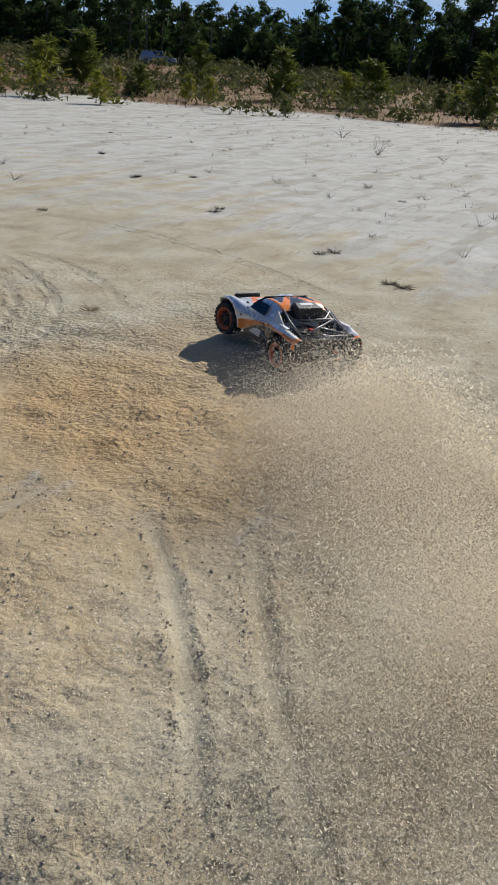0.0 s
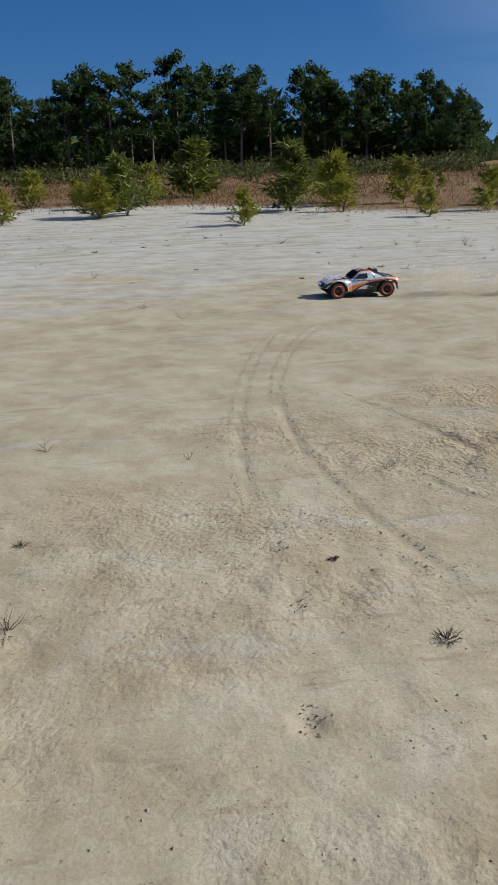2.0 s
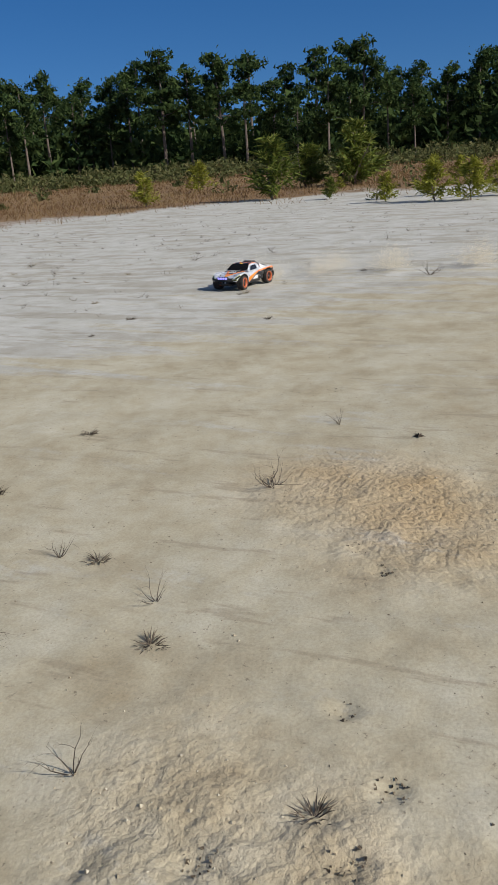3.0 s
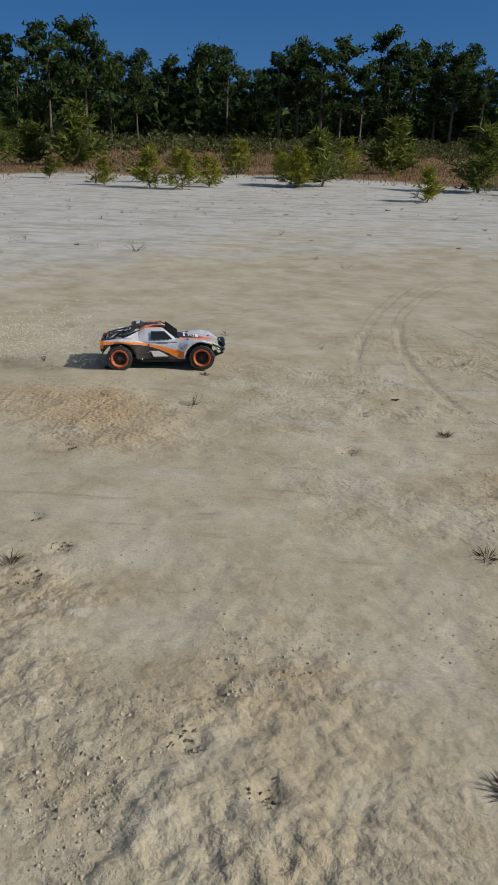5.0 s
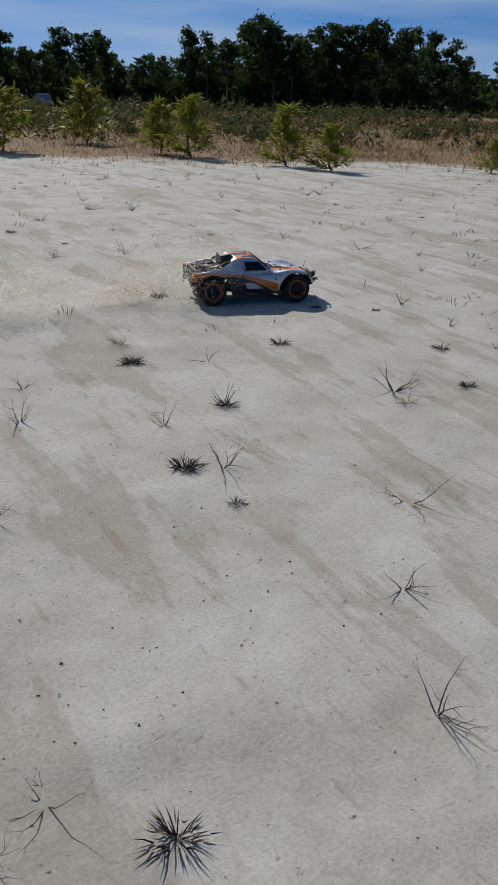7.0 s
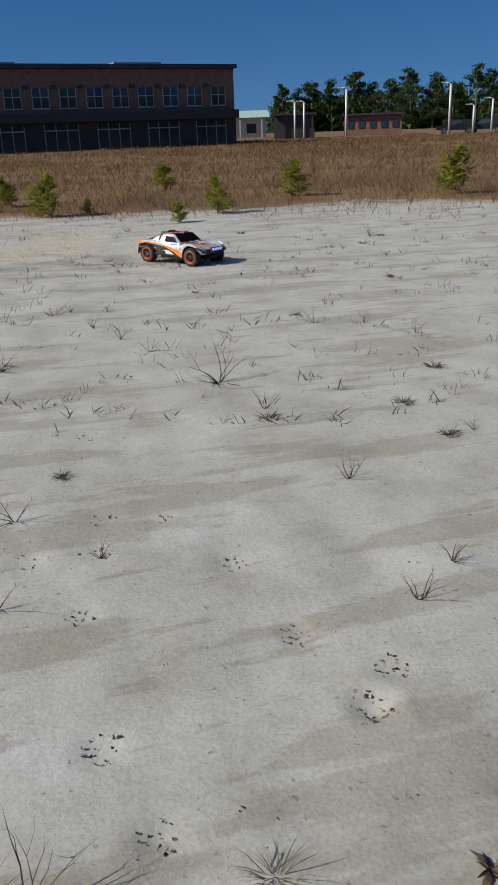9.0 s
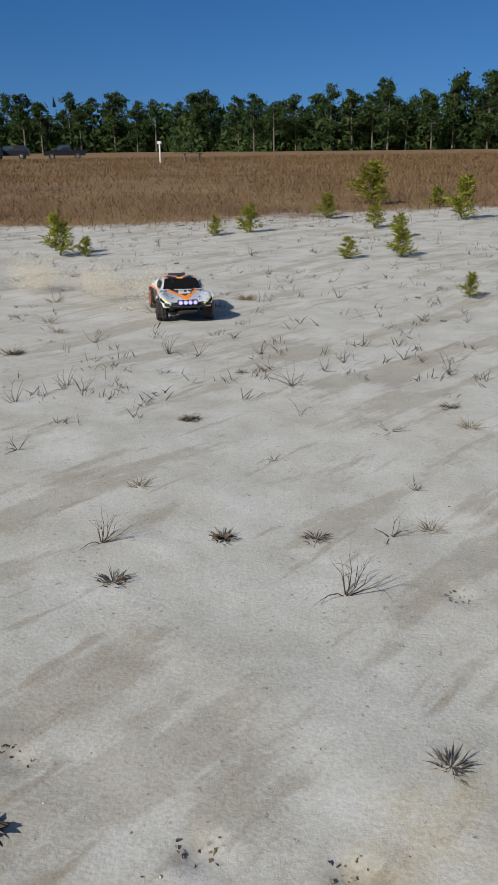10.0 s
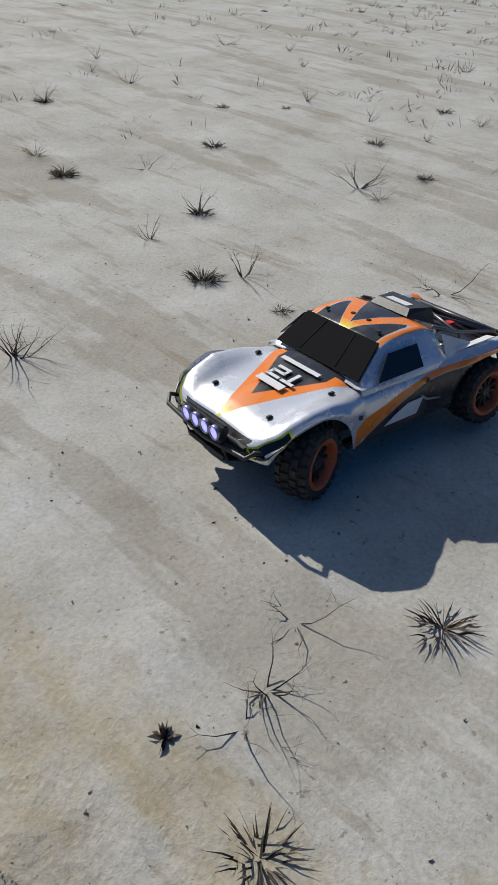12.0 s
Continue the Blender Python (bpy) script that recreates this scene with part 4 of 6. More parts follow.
PLANTS = {
    "bush": [twiggy_plant(11 + k, 10, 0.24, 0.7, 0.0032) for k in range(3)],
    "twig": [twiggy_plant(31 + k, 6, 0.17, 0.65, 0.003) for k in range(4)],
    "flat": [twiggy_plant(51 + k, 8, 0.2, 1.7, 0.003) for k in range(3)],
    "dark": [tuft_plant(61 + k, 70, 0.085, TWIG, 0.0021) for k in range(3)],
    "straw": [tuft_plant(71 + k, 46, 0.15, STRAW, 0.0014) for k in range(3)],
    "rosette": [leaf_rosette(81 + k) for k in range(2)],
}
WORDS = {"bush": ("dry_bush", "leafless dark brown bush rooted in pale sand", "bush"), "twig": ("dry_weed", "thin dead weed stalk standing in sand", "weed"),
         "flat": ("fallen_twig", "flattened dead brown weed lying on sand", "weed"), "dark": ("grass_tuft", "small dark withered grass tuft on sand", "grass tuft"),
         "straw": ("straw_tuft", "straw coloured dry grass tuft on sand", "grass tuft"), "rosette": ("dead_leaves", "dark curled dead leaf rosette on sand", "leaf")}
plant_rng = np.random.default_rng(5)


def plant(kind, x, y, size=1.0):
    name, label, category = WORDS[kind]
    me = PLANTS[kind][plant_rng.integers(0, len(PLANTS[kind]))]
    ob = new(name, me)
    ob.matrix_basis = pose(x, y, float(ground_height(x, y)), 0, 0, plant_rng.uniform(0, 360)) @ Matrix.Scale(size, 4)
    return tagged(ob, label, category, "dry plants on the sand")


# measured places: kind, then x, y, size
PLACES = {
    "bush": [(-2.15, 1.46, 1.00), (2.77, 2.37, 0.90), (4.07, -1.51, 0.90), (4.03, -3.59, 0.70), (6.55, -3.88, 1.20), (3.08, -6.56, 0.80), (5.04, -6.47, 0.80), (3.98, -5.95, 0.80), (0.05, 16.39, 1.60), (-0.80, 20.29, 1.60), (1.18, 1.38, 0.80), (0.29, 1.04, 0.60), (-10.82, -0.05, 1.10)],
    "twig": [(-4.64, 0.98, 0.50), (3.10, 3.17, 0.80), (2.08, 2.91, 0.80), (2.69, 0.97, 0.80), (3.95, 2.25, 1.00), (3.94, 1.67, 1.00), (6.67, 3.65, 1.00), (5.40, 1.83, 1.00), (1.56, 1.22, 0.90), (1.81, 2.26, 0.90), (0.74, 0.72, 0.70), (0.77, 0.96, 0.70), (-3.16, -0.35, 0.80), (-4.47, -1.32, 0.80), (-1.20, -2.08, 0.80), (-2.60, -2.57, 0.80), (-11.06, -5.47, 0.80), (8.99, -3.02, 0.80), (8.93, -3.66, 0.80), (7.49, -2.66, 0.80), (6.71, -2.22, 0.80), (7.87, -4.03, 0.80), (8.29, -4.06, 0.80), (5.11, -3.44, 0.80), (7.42, -3.98, 0.80), (6.02, -3.76, 0.80), (6.61, -5.66, 0.80), (7.09, -5.64, 0.80), (5.27, -5.45, 0.80), (4.89, -4.35, 0.80), (5.13, -5.38, 0.80), (4.41, -3.21, 0.80), (4.33, -2.94, 0.80), (5.24, -5.37, 0.80), (3.03, -4.02, 0.80), (3.80, -6.63, 0.80), (3.42, -6.85, 0.80), (3.87, -6.36, 0.80), (2.17, -4.09, 0.90), (4.83, -6.52, 0.90), (4.42, -6.69, 0.90), (2.61, -6.80, 0.90), (-0.19, 4.39, 0.80), (0.20, 4.39, 0.80), (-0.47, 10.45, 0.80), (-1.24, 11.39, 0.80), (-4.24, 13.30, 0.80), (3.94, 1.69, 0.90), (7.63, 5.15, 0.90), (4.86, 1.34, 0.90)],
    "flat": [(1.84, 1.61, 1.10), (2.00, 1.56, 1.10), (-3.41, -1.67, 1.00), (-3.43, -1.70, 1.00), (-1.18, -2.43, 1.00), (-1.93, -2.65, 1.00), (5.11, 0.61, 1.00), (5.94, 0.44, 1.00), (2.12, 5.57, 1.20), (2.35, 5.36, 1.20), (3.15, 0.44, 0.70), (3.06, 0.44, 0.70), (3.34, 0.46, 0.70), (0.76, 0.89, 0.50), (3.25, -5.27, 0.70), (5.31, 9.60, 1.20), (-3.91, 1.89, 0.80), (-3.12, -0.36, 0.60)],
    "dark": [(0.51, -0.11, 0.90), (0.68, 0.37, 0.90), (0.92, 0.13, 0.90), (0.47, 0.12, 0.90), (-0.75, 0.49, 0.90), (-2.32, 1.04, 0.80), (-9.37, 7.97, 0.80), (-1.88, -2.01, 0.90), (-4.43, -2.95, 0.90), (-1.06, -1.41, 0.90), (-2.56, -2.38, 0.90), (-3.39, -3.17, 0.90), (-8.70, -3.67, 0.90), (1.83, 1.00, 0.70), (1.74, 0.79, 0.70), (1.33, 2.80, 0.70), (3.40, 2.13, 0.90), (4.14, 3.16, 0.90), (3.73, 3.26, 0.90), (5.21, 9.56, 0.90), (6.50, 9.05, 0.90), (4.75, 1.46, 1.00), (5.53, 2.67, 1.00), (3.69, 1.82, 1.00), (3.47, 0.18, 1.00), (6.34, 8.72, 1.00), (6.78, 6.57, 1.00), (8.03, 1.40, 0.90), (7.27, 0.25, 0.90), (4.69, -0.39, 0.90), (5.40, 1.82, 0.90), (6.72, 0.65, 0.90), (5.72, -0.14, 0.90), (8.44, -2.96, 1.00), (9.07, -3.07, 1.00), (5.87, -3.67, 1.00), (5.94, -5.02, 0.90), (6.05, -6.07, 0.90), (3.62, -3.78, 0.90), (3.85, -3.34, 0.90), (4.30, -5.09, 0.90), (5.64, -4.39, 0.90), (3.29, -3.90, 0.80), (2.99, -5.77, 0.80), (6.04, -6.03, 0.80), (4.31, -5.09, 0.80), (2.68, -2.81, 0.80), (5.54, 2.67, 1.00), (4.76, 1.45, 1.00), (2.85, 0.31, 1.00), (6.69, 3.68, 1.00), (-3.06, 10.95, 1.00), (-1.61, 8.88, 1.00), (-0.35, 7.18, 1.00), (0.24, 6.26, 1.00), (-4.31, 13.47, 1.00), (0.34, 6.16, 1.00), (-0.24, 7.28, 1.00), (-3.05, 11.05, 1.00), (-1.58, 9.06, 1.00)],
    "straw": [(3.79, -1.80, 0.70), (3.85, -1.94, 0.70), (2.89, -4.13, 0.70), (4.13, -4.12, 0.70), (6.43, -7.13, 1.00), (5.78, -7.81, 1.00), (5.27, -8.79, 1.00), (6.93, -8.05, 1.00), (5.24, -8.74, 1.00), (6.06, -6.02, 1.00), (4.16, -1.47, 0.80), (5.70, 2.97, 0.80), (8.27, 7.32, 0.80), (-1.69, 5.06, 0.70), (5.23, -8.76, 1.10), (-1.69, 5.07, 0.70)],
    "rosette": [(3.59, -2.27, 1.00), (1.26, 0.25, 1.40), (3.62, -3.78, 0.90), (-3.06, 1.02, 0.60), (-4.14, -0.85, 0.80), (2.97, 0.56, 0.60)],
}
for kind, spots in PLACES.items():
    for x, y, size in spots:
        plant(kind, x, y, size)


def scatter_plants():
    """The lesser weeds: thick on the pale sand, rare on the churned flat."""
    taken = np.array([(x, y) for spots in PLACES.values() for x, y, _ in spots])
    count = 0
    while count < 560:
        a, r = plant_rng.uniform(0, 2 * math.pi), 3.2 + 17 * plant_rng.random() ** 0.9
        x, y = CENTRE[0] + r * math.cos(a), CENTRE[1] + r * math.sin(a)
        white, grass, churn, _ = (float(v) for v in regions(np.array(x), np.array(y)))
        side = 1.6 if -75 < math.degrees(math.atan2(y - CENTRE[1], x - CENTRE[0])) < 60 or y < -5 else 0.6
        if plant_rng.random() > white * side * 0.8 + 0.04 or grass > 0.8 or np.hypot(*(taken - (x, y)).T).min() < 0.25:
            continue
        kind = plant_rng.choice(["twig", "flat", "dark", "straw", "bush"], p=[0.42, 0.12, 0.24, 0.12, 0.10])
        plant(kind, x, y, plant_rng.uniform(0.45, 0.95))
        count += 1


scatter_plants()


def build_weed_cover():
    """Countless thin stems on the outer pale sand."""
    g, out = np.random.default_rng(8), []
    n = 90000
    a, r = g.uniform(0, 2 * math.pi, n), g.uniform(6, 30, n)
    x, y = CENTRE[0] + r * np.cos(a), CENTRE[1] + r * np.sin(a)
    white, grass, _, _ = regions(x, y)
    east = np.where(y < 0.6 * x - 3, 0.42, 0.07)
    keep = (white >= 0.8) & (g.random(n) < east + grass * 0.9 + np.maximum(0, r - 12) * 0.01)
    x, y = x[keep][:9500], y[keep][:9500]
    z = base_height(x, y)
    for px, py, pz in zip(x, y, z):
        for _ in range(g.integers(4, 11)):
            p = np.array((px + g.normal(0, 0.035), py + g.normal(0, 0.035), pz - 0.01))
            out += blade(p, (g.normal(0, 0.7), g.normal(0, 0.7), 0.9), g.uniform(0.03, 0.11), g.uniform(0.0015, 0.0034), g, 0.1)
    tagged(new("weed_cover", tri_mesh("weed_cover", np.array(out), TWIG)), "countless thin dead weed stems on pale sand", "weeds", kind="stuff")


build_weed_cover()


def build_clods():
    """Lumps of dry sand: thick where wheels have churned it, thin elsewhere."""
    g = np.random.default_rng(12)
    n = 420000
    a, r = g.uniform(0, 2 * math.pi, n), 0.9 + 9.0 * g.random(n) ** 1.1
    x, y = CENTRE[0] + r * np.cos(a), CENTRE[1] + r * np.sin(a)
    white, grass, churn, _ = regions(x, y)
    keep = g.random(n) < (0.12 + 0.75 * churn) * (1 - 0.75 * white) * np.clip(0.4 + 2.4 * fbm(x * 0.9, y * 0.9, 61), 0.04, 1)
    x, y, churn = x[keep][:85000], y[keep][:85000], churn[keep][:85000]
    # crumbs pushed out along both edges of each rut
    for cx, cy, rad, a0, a1, wide, deep in RUTS:
        m = int(min(rad * radians(a1 - a0), 7) * 420)
        if deep < 0.01 or m < 1:
            continue
        w = np.radians(g.uniform(a0, a1, m))
        off = rad + wide * g.choice([-1, 1], m) * np.abs(g.normal(1.35, 0.42, m))
        x, y, churn = np.append(x, cx + off * np.cos(w)), np.append(y, cy + off * np.sin(w)), np.append(churn, np.full(m, 0.3))
    size = (0.0022 + 0.0062 * g.random(len(x)) ** 5.0) * (0.7 + 0.5 * churn)
    z = ground_height(x, y) + size * 0.15
    form = np.array([(1, 0, 0), (0, 1, 0), (-1, 0, 0), (0, -1, 0), (0, 0, 0.8), (0, 0, -0.6)], float)
    tri = np.array([(0, 1, 4), (1, 2, 4), (2, 3, 4), (3, 0, 4)])
    pts = form[None] * (1 + g.normal(0, 0.28, (len(x), 6, 3)))
    spin = g.uniform(0, 6.28, len(x))
    c, s = np.cos(spin)[:, None], np.sin(spin)[:, None]
    pts = np.stack([pts[..., 0] * c - pts[..., 1] * s, pts[..., 0] * s + pts[..., 1] * c, pts[..., 2]], -1) * size[:, None, None]
    pts += np.stack([x, y, z], -1)[:, None]
    tagged(new("clods", tri_mesh("clods", pts[:, tri].reshape(-1, 3, 3), CLOD)), "loose dry clods of tan sand", "clods", kind="stuff")


build_clods()


def build_pebbles():
    """Dark crumbs and bits of bark strewn over all of the sand."""
    g = np.random.default_rng(14)
    n = 26000
    a, r = g.uniform(0, 2 * math.pi, n), 0.9 + 9.5 * g.random(n) ** 1.1
    x, y = CENTRE[0] + r * np.cos(a), CENTRE[1] + r * np.sin(a)
    keep = g.random(n) < np.clip(0.4 + 2.6 * fbm(x * 0.8, y * 0.8, 64), 0.06, 1)
    x, y = x[keep], y[keep]
    size = 0.0018 + 0.0048 * g.random(len(x)) ** 4
    z = ground_height(x, y) + size * 0.2
    p = g.normal(0, 1, (len(x), 5, 3))
    p = p / np.linalg.norm(p, axis=2, keepdims=True) * (1.2, 0.9, 0.7) * size[:, None, None] + np.stack([x, y, z], -1)[:, None]
    tri = np.array([(0, 1, 4), (1, 2, 4), (2, 3, 4), (3, 0, 4), (0, 1, 2), (0, 2, 3)])
    tagged(new("dark_crumbs", tri_mesh("dark_crumbs", p[:, tri].reshape(-1, 3, 3), EARTH)), "small dark crumbs strewn over pale sand", "crumbs", kind="stuff")


build_pebbles()


def build_trodden():
    """Dark damp crumbs turned up in each print."""
    g, out = np.random.default_rng(13), []
    for px, py in PRINTS:
        for _ in range(g.integers(10, 22)):
            a, r = g.uniform(0, 6.28), 0.055 * g.random() ** 0.6
            x, y = px + r * math.cos(a), py + r * math.sin(a)
            c = np.array((x, y, float(ground_height(x, y)) + 0.003))
            p = g.normal(0, 1, (5, 3))
            p = c + p / np.linalg.norm(p, axis=1)[:, None] * g.uniform(0.003, 0.008)
            out += [(p[0], p[1], p[4]), (p[1], p[2], p[4]), (p[2], p[3], p[4]), (p[3], p[0], p[4]), (p[0], p[1], p[2])]
    tagged(new("trodden_crumbs", tri_mesh("trodden_crumbs", np.array(out), EARTH)), "dark damp crumbs of earth in trodden prints", "clods", kind="stuff")


build_trodden()


# ---- saplings at the edge of the sand ----
def sapling_mesh(seed, height, mat, dense=1.0):
    g, leaves, wood, twigs = np.random.default_rng(seed), [], [], []
    stalk((0, 0, -0.05), (0, 0, 1), height, 0.022, g, 0, wood)
    for k in range(int(26 * dense)):
        h = height * (0.03 + 0.95 * ((k + g.random()) / (26 * dense)) ** 1.15)
        a = g.uniform(0, 2 * math.pi)
        reach = height * 0.42 * (1.05 - h / height) * g.uniform(0.6, 1.15) + 0.06
        d = np.array((math.cos(a), math.sin(a), g.uniform(0.35, 0.9)))
        d /= np.linalg.norm(d)
        base = np.array((0, 0, h))
        stalk(base, d, reach, 0.006, g, 0, twigs)
        for _ in range(30):
            q = base + d * reach * g.uniform(0.1, 1.05) + g.normal(0, 0.03, 3)
            leaves += blade(q, d + g.normal(0, 0.75, 3), g.uniform(0.09, 0.19), 0.013, g, 0.05)
    return tri_mesh("needles", np.array(leaves), mat), tri_mesh("stem", np.array(wood), BARK), tri_mesh("twigs", np.array(twigs), BARK)


SAPLINGS = [sapling_mesh(101 + k, 1.0, SAPLING) for k in range(4)] + [sapling_mesh(121 + k, 1.0, NEEDLE, 1.2) for k in range(2)]
sap_rng = np.random.default_rng(15)


def sapling(x, y, height, dark=False):
    ob = new("pine_sapling")
    ob.matrix_basis = pose(x, y, float(base_height(np.array(x), np.array(y))), 0, 0, sap_rng.uniform(0, 360)) @ Matrix.Diagonal((height * sap_rng.uniform(1.1, 1.5), height * sap_rng.uniform(1.1, 1.5), height, 1))
    leaves, wood, twigs = SAPLINGS[sap_rng.integers(4, 6) if dark else sap_rng.integers(0, 4)]
    tagged(part("needles", leaves, ob), kind="stuff")
    part("stem", wood, ob)
    tagged(part("twig", twigs, ob), kind="stuff")
    return tagged(ob, "bushy yellow-green pine sapling at the edge of the sand" if not dark else "dark green pine sapling at the edge of the field", "sapling", "pine saplings")


# x, y, height
SAPLINGS_WEST = [
    (-13.6, 39.4, 1.85),
    (-4.4, 39.4, 1.40),
    (3.4, 30.9, 2.06),
    (-14.1, 36.3, 1.55),
    (-0.6, 36.9, 1.80),
    (-14.6, 37.9, 1.80),
    (-13.3, 39.0, 2.19),
    (-9.7, 46.2, 2.09),
    (-4.3, 38.3, 2.05),
    (-1.6, 36.3, 1.29),
    (-14.4, 31.9, 1.24),
    (-23.4, 30.4, 1.35),
    (-17.8, 30.3, 1.86),
    (-24.8, 12.7, 2.07),
    (-26.1, 15.1, 1.59),
    (-19.2, 13.9, 0.73),
    (-20.0, 16.7, 1.15),
    (-21.6, 20.1, 1.69),
    (-16.4, 17.9, 1.82),
    (-21.7, 26.9, 1.53),
    (-20.2, 27.8, 1.37),
    (-37.6, 7.1, 1.35),
    (-26.7, 6.8, 0.97),
    (-31.6, 9.1, 1.74),
    (-32.4, 10.5, 1.50),
    (-37.3, 14.5, 2.48),
    (-20.5, 8.9, 0.89),
    (-27.5, 15.9, 1.69),
    (-25.2, 17.4, 1.50),
    (-43.5, -2.6, 1.93),
    (-41.9, -0.2, 2.42),
    (-26.2, 1.8, 1.17),
    (-25.2, 2.7, 1.13),
    (-26.5, 3.8, 0.96),
    (-36.8, 7.0, 1.34),
    (-26.9, 6.9, 1.24),
    (-27.3, 7.9, 1.78),
    (-38.0, 15.0, 2.19),
    (-42.1, -21.0, 1.04),
    (-13.8, -7.5, 0.35),
    (-34.8, -9.1, 1.29),
    (-46.7, -8.6, 1.49),
    (-33.8, -3.7, 2.30),
    (-43.8, -2.4, 1.97),
    (-42.6, -0.0, 2.88),
]
SAPLINGS_EAST = [
    (12.8, 18.6, 1.36),
    (14.7, 17.8, 1.57),
    (18.9, 19.9, 1.64),
    (17.8, 15.5, 1.19),
    (17.5, 14.1, 1.31),
    (17.4, 11.1, 1.17),
    (17.0, 9.6, 0.86),
    (19.6, 7.4, 0.66),
    (19.7, 6.6, 1.31),
    (20.8, 5.9, 1.02),
    (20.0, 4.9, 0.72),
    (18.3, -6.3, 0.93),
    (18.7, -8.0, 0.53),
    (16.2, -7.7, 0.65),
    (15.9, -8.3, 0.26),
    (20.0, -12.6, 0.55),
    (14.3, -9.8, 0.57),
    (15.8, -12.9, 0.65),
    (13.7, -8.6, 0.29),
    (13.4, -15.0, 0.85),
    (8.7, -11.1, 0.51),
    (8.3, -11.1, 0.25),
    (7.5, -13.8, 0.30),
    (7.1, -14.3, 0.43),
    (6.4, -20.9, 0.90),
    (6.5, -17.1, 0.44),
    (5.3, -15.7, 0.40),
    (4.7, -14.5, 0.34),
    (4.3, -12.2, 0.38),
    (4.9, -11.8, 0.27),
    (4.0, -17.8, 0.75),
    (4.8, -20.4, 0.43),
    (3.1, -17.7, 0.37),
    (2.8, -16.2, 0.24),
    (1.6, -20.9, 0.53),
    (1.6, -15.8, 0.26),
    (0.8, -17.7, 0.52),
    (2.1, -27.4, 0.66),
    (0.2, -24.5, 0.46),
    (3.2, -9.5, 0.23),
    (0.8, -14.8, 0.37),
    (1.6, -8.5, 0.37),
    (1.9, -9.8, 0.35),
]
for x, y, h in SAPLINGS_WEST + SAPLINGS_EAST:
    sapling(x, y, h, h > 1.7)
for _ in range(50):
    a = sap_rng.uniform(45, 200)
    r = sap_rng.uniform(27, 46)
    sapling(CENTRE[0] + r * math.cos(radians(a)), CENTRE[1] + r * math.sin(radians(a)), sap_rng.uniform(0.4, 1.1), sap_rng.random() < 0.15)


# ---- the field of brown grass ----
def build_field():
    g = np.random.default_rng(18)
    n = 230000
    a, r = g.uniform(0, 2 * math.pi, n), 15 + 95 * g.random(n) ** 1.3
    x, y = CENTRE[0] + r * np.cos(a), CENTRE[1] + r * np.sin(a)
    _, grass, _, _ = regions(x, y)
    patch = np.clip(0.75 + 1.6 * fbm(x * 0.12, y * 0.12, 71), 0.1, 1)
    north = np.exp(-(((np.degrees(a) - 80) % 360 - 0) / 45) ** 2) + np.exp(-((360 - (np.degrees(a) - 80) % 360) / 45) ** 2)
    keep = g.random(n) < np.clip(grass * 1.2 - 0.15, 0, 1) * patch * (1 - 0.75 * np.clip(north, 0, 1))
    x, y, r = x[keep], y[keep], r[keep]
    z = base_height(x, y)
    h = g.uniform(0.06, 0.19, len(x)) * (0.7 + 0.6 * patch[keep]) * (1 + r * 0.004)
    w = np.clip(r * 0.0005 - 0.003, 0.005, 0.05)
    tris = []
    for k in range(3):
        t = g.uniform(0, 2 * math.pi, len(x))
        ox, oy = g.normal(0, 0.16, len(x)), g.normal(0, 0.16, len(x))
        bx, by = np.cos(t) * w, np.sin(t) * w
        tip = np.stack([x + ox + g.normal(0, 0.14, len(x)), y + oy + g.normal(0, 0.14, len(x)), z + h * g.uniform(0.7, 1.2, len(x))], -1)
        tris.append(np.stack([np.stack([x + ox - bx, y + oy - by, z - 0.02], -1), np.stack([x + ox + bx, y + oy + by, z - 0.02], -1), tip], 1))
    tagged(new("brown_grass", tri_mesh("brown_grass", np.concatenate(tris), BROWN)), "dry reddish brown broomsedge grass field", "grass", kind="stuff")


build_field()


